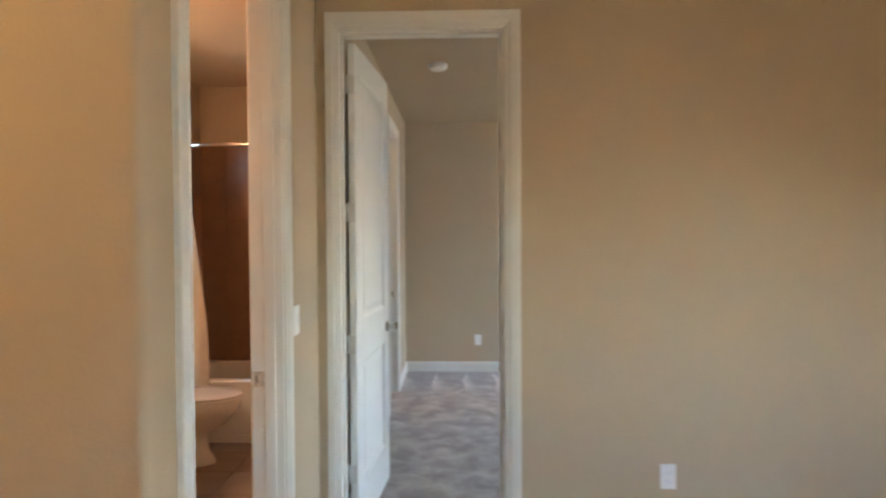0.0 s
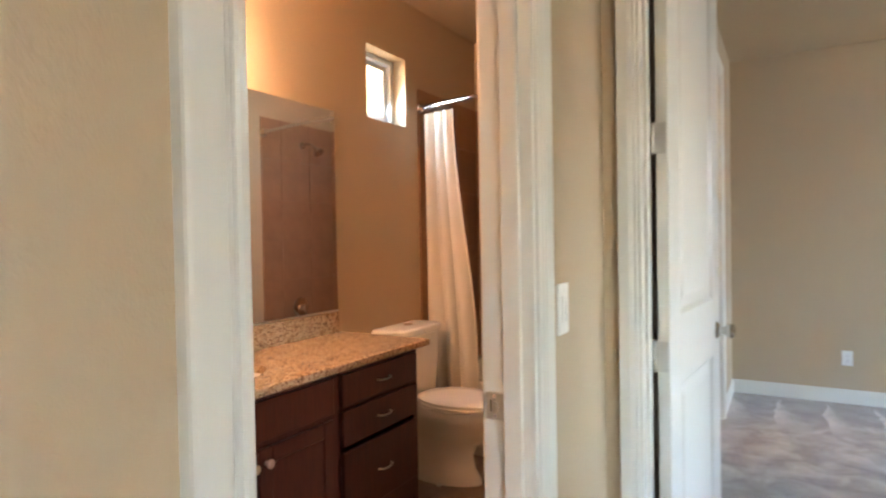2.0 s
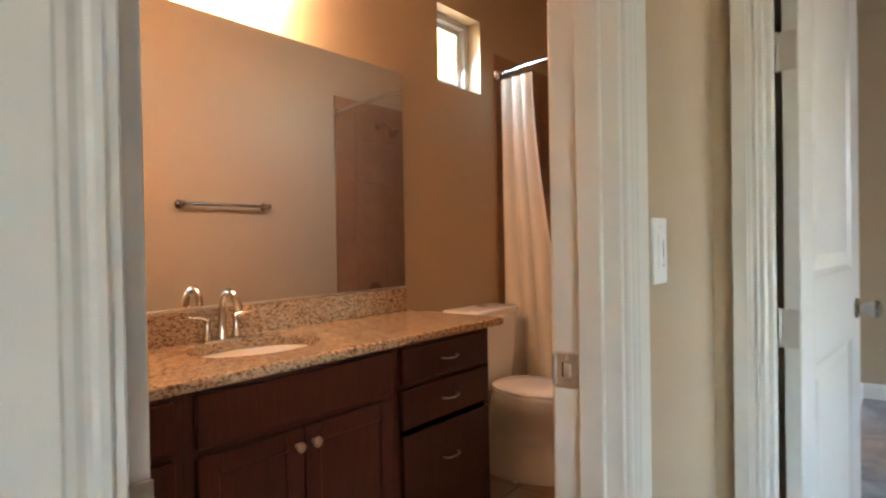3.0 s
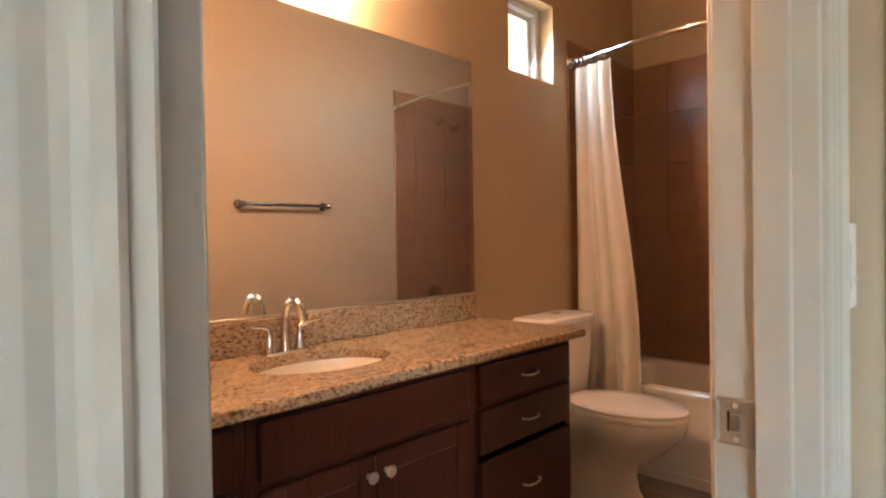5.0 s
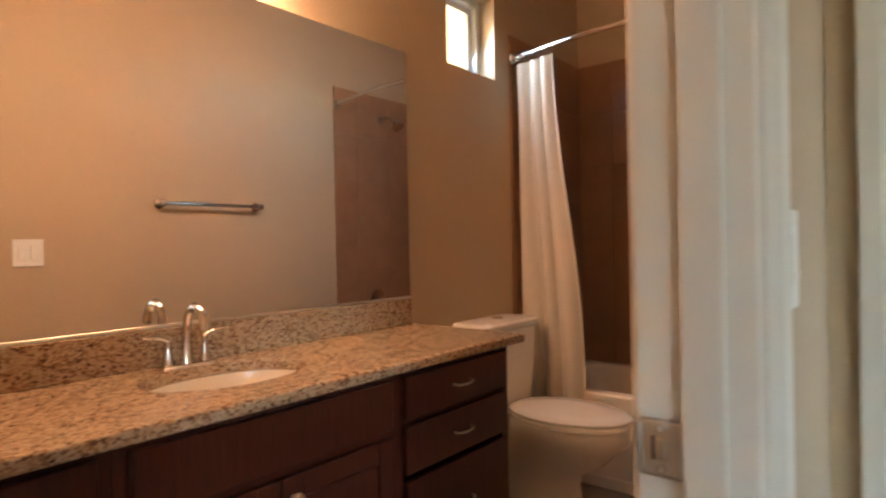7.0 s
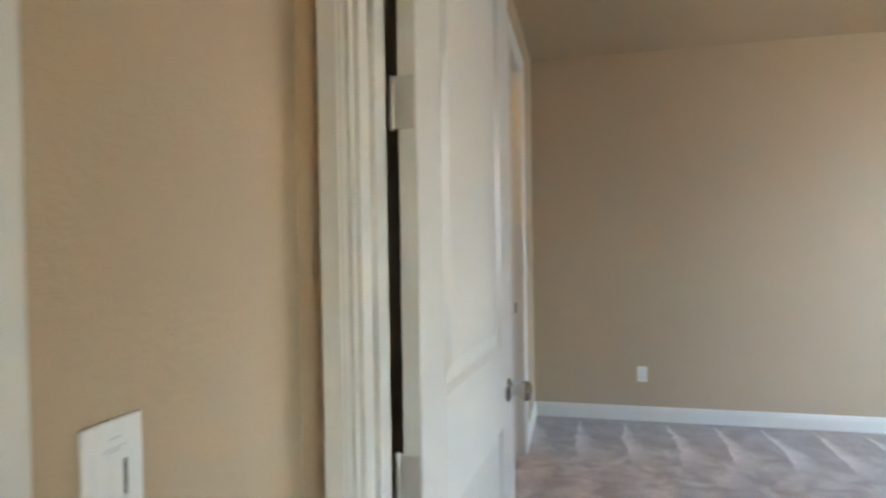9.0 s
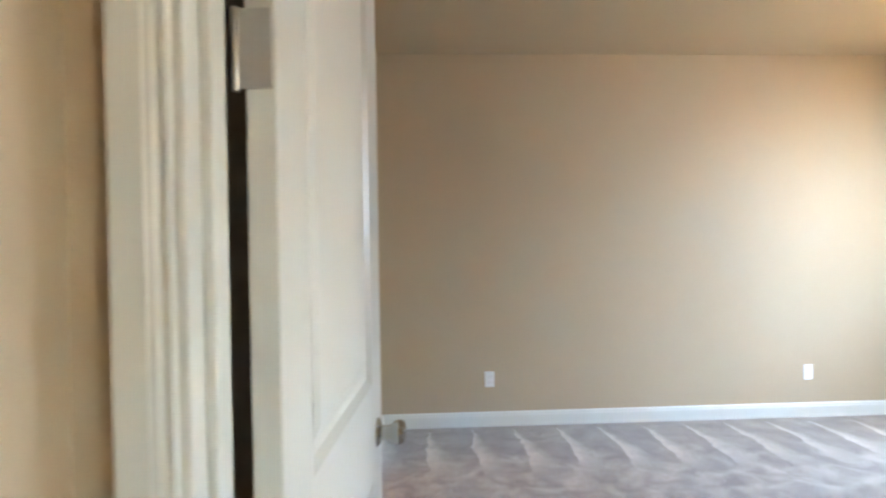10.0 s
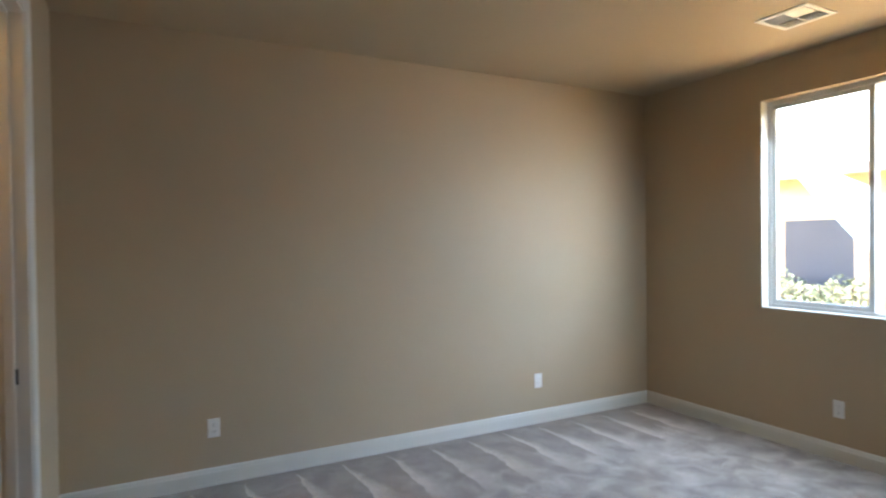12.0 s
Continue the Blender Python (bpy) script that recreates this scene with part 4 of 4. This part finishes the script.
curtain = thing("shower_curtain", "cream cloth shower curtain gathered at one end", "curtain", pose(0, 0, 0))


def curtain_cloth():
    nu, nv = 90, 46
    verts, faces = [], []
    for j in range(nv + 1):
        v = j / nv
        z = 2.085 - v * 1.86
        for i in range(nu + 1):
            u = i / nu
            wid = 0.245 + 0.10 * math.sin(min(v * 1.35, 1.0) * math.pi * 0.5) ** 2
            x = XM + 0.030 + u * wid
            amp = 0.015 + 0.010 * v
            ph = u * 2 * math.pi * 3.3 + 0.7 * math.sin(3 * v) + 0.5 * math.sin(u * 9 + 2 * v)
            rod_y = RY - 0.10 * math.sin(math.pi * min(1.0, (x - XM) / (XB - XM)))
            y = rod_y + (TF - 0.045 - rod_y) * min(1, v * 1.25) + amp * math.sin(ph) + 0.006 * math.sin(23 * u + 5 * v)
            y = min(y, TF - 0.008 if v > 0.80 else 9)
            verts.append((x + 0.008 * math.cos(ph), y, z + 0.006 * math.sin(ph) * (1 - v)))
    for j in range(nv):
        for i in range(nu):
            a = j * (nu + 1) + i
            faces.append((a, a + 1, a + nu + 2, a + nu + 1))
    me = bpy.data.meshes.new("cloth")
    me.from_pydata(verts, [], faces)
    me.materials.append(CLOTH)
    me.polygons.foreach_set("use_smooth", [True] * len(me.polygons))
    ob = new("cloth", me)
    ob.parent = curtain
    return ob


curtain_cloth()
for k in range(8):
    x = XM + 0.045 + 0.028 * k
    y = RY - 0.10 * math.sin(math.pi * (x - XM) / (XB - XM))
    ring = [(x, y + 0.019 * math.sin(2 * math.pi * q / 14), RZ - 0.006 + 0.022 * math.cos(2 * math.pi * q / 14)) for q in range(15)]
    part("ring", tube(ring, 0.0022, 6), CHROME, curtain, "chrome curtain ring", True)

head = thing("shower_fixture", "chrome shower head on a wall arm", "shower", pose(XB - 0.0115, 1.80, 2.02, 0, 0, 180))
part("escutcheon", lathe([(0.03, 0.0), (0.028, 0.006), (0.012, 0.012), (0.0, 0.012)], 24), CHROME, head, "", True, pose(0, 0, 0.06, 0, 90))
part("arm", tube([(0.005, 0, 0.06), (0.05, 0, 0.07), (0.10, 0, 0.06), (0.14, 0, 0.03)], 0.0095, 12), CHROME, head, "", True)
part("head", lathe([(0.010, 0.0), (0.014, 0.018), (0.022, 0.03), (0.04, 0.055), (0.042, 0.066), (0.0, 0.07)], 24), CHROME, head, "", True, pose(0.135, 0, 0.035, 0, 140))
valve = thing("shower_valve", "chrome round shower valve with a lever", "valve", pose(XB - 0.0115, 1.745, 0.80, 0, 0, 180))
part("plate", lathe([(0.078, 0.0), (0.076, 0.006), (0.055, 0.012), (0.0, 0.013)], 32), CHROME, valve, "", True, pose(0, 0, 0, 0, 90))
part("knob", lathe([(0.024, 0.012), (0.022, 0.05), (0.017, 0.06), (0.0, 0.062)], 24), CHROME, valve, "", True, pose(0, 0, 0, 0, 90))
part("lever", tube([(0.05, 0, 0.0), (0.056, 0.0, -0.04), (0.06, 0.0, -0.075)], [0.008, 0.007, 0.006], 10), CHROME, valve, "", True)

# exhaust fan
fan = thing("exhaust_fan", "white square bathroom ceiling fan grille", "fan grille", pose(-0.62, -0.05, H))
bm = bmesh.new()
for a in ((-0.13, -0.13, 0.13, -0.10), (-0.13, 0.10, 0.13, 0.13), (-0.13, -0.10, -0.10, 0.10), (0.10, -0.10, 0.13, 0.10)):
    box_bm(bm, a[0], a[1], -0.02, a[2], a[3], -0.0005, 0.004, 2)
part("frame", bm, PLASTIC, fan)
# dark sheet paints the shade above the fan's slats
part("dark_backing", box(-0.10, -0.10, -0.004, 0.10, 0.10, -0.0008), SLOT, fan)
slat_me = mesh_from("slat", box(-0.10, -0.006, -0.016, 0.10, 0.006, -0.010, 0.001, 1), PLASTIC)
for k in range(9):
    s = new("slat", slat_me)
    s.matrix_basis = pose(0, -0.088 + 0.022 * k, 0)
    s.parent = fan

# hall and closet lights; the hall one is unseen, added to warm its near wall
for nm, lab, x, y in (("ceiling_light", "unseen warm flush ceiling light added for the near hall wall", -1.3, -2.15), ("ceiling_light", "lit warm flush ceiling light in the closet", -0.80, 2.48)):
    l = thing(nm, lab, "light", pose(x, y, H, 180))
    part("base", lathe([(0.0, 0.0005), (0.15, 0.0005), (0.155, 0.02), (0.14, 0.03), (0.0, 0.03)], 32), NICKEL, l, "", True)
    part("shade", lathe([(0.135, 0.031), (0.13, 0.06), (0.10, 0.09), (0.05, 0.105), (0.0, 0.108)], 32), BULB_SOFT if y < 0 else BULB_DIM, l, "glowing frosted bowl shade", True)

# ---- outside ----
structure("ground", box(-120, -120, -0.45, 120, 120, -0.30), GRAVEL, "pale gravel ground around the houses", "ground")
house = thing("neighbour_house", "beige stucco neighbouring house with a tiled roof", "house", pose(10.6, 2.5, -0.30))
part("wall", wall_bm("x", 0.0, 0.2, -9, 9, 0, 2.80, [(2.67, 3.80, 0.95, 2.055)]), STUCCO, house, "beige stucco wall")
# one dark sheet fills the whole opening, with no separate frame and glass
part("window_frame", box(0.012, 2.67, 0.95, 0.05, 3.80, 2.055), SHADE, house, "recessed window drawn as one dark sheet")
bm = bmesh.new()
vs = [bm.verts.new(p) for p in ((-0.6, -9.6, 2.72), (-0.6, 9.6, 2.72), (4.5, 9.6, 4.6), (4.5, -9.6, 4.6), (-0.6, -9.6, 2.87), (-0.6, 9.6, 2.87), (4.5, 9.6, 4.75), (4.5, -9.6, 4.75))]
for q in ((0, 1, 2, 3), (4, 5, 6, 7), (0, 1, 5, 4), (1, 2, 6, 5), (2, 3, 7, 6), (3, 0, 4, 7)):
    bm.faces.new([vs[i] for i in q])
part("roof", bm, ROOF, house, "brown tiled roof")


def shrub(x, y, h, label):
    s = thing("shrub", label, "shrub", pose(x, y, -0.30), "shrubs by the neighbour's wall")
    rnd = random.Random(int(x * 100 + y * 10))
    for k in range(5):
        a = rnd.uniform(0, 6.28)
        part("stem", tube([(0, 0, 0), (0.1 * math.cos(a), 0.1 * math.sin(a), h * 0.5), (0.25 * math.cos(a), 0.25 * math.sin(a), h * 0.9)], [0.02, 0.012, 0.004], 6), WOOD, s)
    verts, faces = [], []
    for k in range(900):
        r = rnd.random() ** 0.5 * 0.42
        a = rnd.uniform(0, 6.28)
        c = Vector((r * math.cos(a), r * math.sin(a), h * (0.25 + 0.75 * rnd.random()) * (1 - 0.6 * r)))
        u = Vector((rnd.gauss(0, 1), rnd.gauss(0, 1), rnd.gauss(0, 1))).normalized() * 0.045
        w = u.cross(Vector((rnd.gauss(0, 1), rnd.gauss(0, 1), rnd.gauss(0, 1)))).normalized() * 0.02
        b = len(verts)
        verts += [c - u, c + w, c + u, c - w]
        faces.append((b, b + 1, b + 2, b + 3))
    me = bpy.data.meshes.new("leaves")
    me.from_pydata([tuple(v) for v in verts], [], faces)
    me.materials.append(LEAF)
    ob = new("leaves", me)
    ob.parent = s
    return s


for x, y, h in ((10.1, 6.05, 1.30), (10.15, 5.55, 1.05), (10.1, 5.05, 1.25)):
    shrub(x, y, h, "green leafy shrub in front of the stucco wall")

# ---- pieces: shower tiles, floor tiles, niche mosaic ----
TS = 0.305


def tile_mesh(w, h):
    bm = box(-w / 2 + 0.0012, -0.005, -h / 2 + 0.0012, w / 2 - 0.0012, 0.005, h / 2 - 0.0012, 0.0012, 1)
    return mesh_from("tile", bm, SHOWER)


tile_cache = {}


def lay_tiles(parent, place, a0, a1, z0, z1, hole=None, shift=0.0):
    zs = [z1 - TS * k for k in range(8) if z1 - TS * k > z0 + 0.02] + [z0]
    av = [a0] + [a0 + shift + TS * k for k in range(1, 12) if a0 + shift + TS * k < a1 - 0.02] + [a1]
    for zt, zb in zip(zs, zs[1:]):
        for aa, ab in zip(av, av[1:]):
            rects = [(aa, ab, zb, zt)]
            if hole and aa < hole[1] and ab > hole[0] and zb < hole[3] and zt > hole[2]:
                h0, h1 = max(aa, hole[0]), min(ab, hole[1])
                k0, k1 = max(zb, hole[2]), min(zt, hole[3])
                rects = [(aa, h0, zb, zt), (h1, ab, zb, zt), (h0, h1, zb, k0), (h0, h1, k1, zt)]
            for a, b, c, d in rects:
                if b - a < 0.012 or d - c < 0.012:
                    continue
                key = (round(b - a, 3), round(d - c, 3))
                if key not in tile_cache:
                    tile_cache[key] = tile_mesh(*key)
                t = new("tile", tile_cache[key])
                t.matrix_basis = place((a + b) / 2, (c + d) / 2)
                t.parent = parent


ZT = 2.245
NICHE = (-0.988, -0.60, 1.295, 1.605)
back = tagged(part("wall_shower_back", wall_bm("y", YB + 0.006, YB + 0.0115, XM + 0.0005, XB - 0.0005, 0.42, ZT, [NICHE]), GROUT), "brown tiled shower back wall with a niche", "wall", "", "structure")
lay_tiles(back, lambda a, z: pose(a, YB + 0.0045, z), XM + 0.001, XB - 0.001, 0.43, ZT, NICHE, -0.09)
left = tagged(part("wall_shower_side", box(XM + 0.0005, 1.378, 0.40, XM + 0.006, YB - 0.001, ZT), GROUT), "brown tiled shower side wall beside the window", "wall", "", "structure")
lay_tiles(left, lambda a, z: pose(XM + 0.0065, a, z, 0, 0, 90), 1.378, YB - 0.002, 0.43, ZT, None, -0.11)
right = tagged(part("wall_shower_valve", box(XB - 0.006, 1.378, 0.40, XB - 0.0005, YB - 0.001, ZT), GROUT), "brown tiled shower wall behind the valve", "wall", "", "structure")
lay_tiles(right, lambda a, z: pose(XB - 0.0065, a, z, 0, 0, -90), 1.378, YB - 0.002, 0.43, ZT, None, -0.11)

niche = tagged(part("shower_niche", wall_bm("y", YB + 0.0125, YB + 0.094, NICHE[0] - 0.0, NICHE[1], NICHE[2], NICHE[3], [(NICHE[0] + 0.006, NICHE[1] - 0.006, NICHE[2] + 0.006, NICHE[3] - 0.006)]), SHOWER), "tiled niche lining in the shower wall", "niche", "", "structure")
nb = part("niche_back", box(NICHE[0] + 0.006, YB + 0.088, NICHE[2] + 0.006, NICHE[1] - 0.006, YB + 0.0935, NICHE[3] - 0.006), GROUT, niche)
verts, faces = [], []
rnd = random.Random(5)
mz = NICHE[2] + 0.007
while mz < NICHE[3] - 0.02:
    mx = NICHE[0] + 0.007
    while mx < NICHE[1] - 0.02:
        w, y = 0.0155, YB + 0.086 - rnd.uniform(0, 0.0012)
        b = len(verts)
        for p in ((mx, mz), (mx + w, mz), (mx + w, mz + w), (mx, mz + w)):
            verts.append((p[0], y + rnd.uniform(-0.0006, 0.0006), p[1]))
        for p in ((mx, mz), (mx + w, mz), (mx + w, mz + w), (mx, mz + w)):
            verts.append((p[0], YB + 0.0885, p[1]))
        faces += [(b, b + 1, b + 2, b + 3), (b, b + 1, b + 5, b + 4), (b + 1, b + 2, b + 6, b + 5), (b + 2, b + 3, b + 7, b + 6), (b + 3, b, b + 4, b + 7)]
        mx += w + 0.0018
    mz += 0.0155 + 0.0018
me = bpy.data.meshes.new("mosaic")
me.from_pydata(verts, [], faces)
me.materials.append(MOSAIC)
mo = new("mosaic", me)
mo.parent = niche
tagged(mo, "small brown and cream glass mosaic tiles", "", "", "stuff")

FT = 0.33
floor_b = bpy.data.objects["floor_bathroom"]
fm = mesh_from("tile", box(-FT / 2 + 0.002, -FT / 2 + 0.002, 0, FT / 2 - 0.002, FT / 2 - 0.002, 0.008, 0.0015, 1), FLOORT)
fx = XB - FT / 2
while fx > XM - FT / 2 + 0.02:
    fy = YN + FT / 2
    while fy < TF + FT / 2:
        x0, x1 = max(fx - FT / 2, XM + 0.001), fx + FT / 2
        y0, y1 = fy - FT / 2, min(fy + FT / 2, TF + 0.06)
        if x1 - x0 > 0.03 and y1 - y0 > 0.03:
            if x1 - x0 > FT - 0.001 and y1 - y0 > FT - 0.001:
                t = new("tile", fm)
            else:
                t = new("tile", mesh_from("tile", box(-(x1 - x0) / 2 + 0.002, -(y1 - y0) / 2 + 0.002, 0, (x1 - x0) / 2 - 0.002, (y1 - y0) / 2 - 0.002, 0.008, 0.0015, 1), FLOORT))
            t.matrix_basis = pose((x0 + x1) / 2, (y0 + y1) / 2, 0.0042)
            t.parent = floor_b
        fy += FT
    fx -= FT
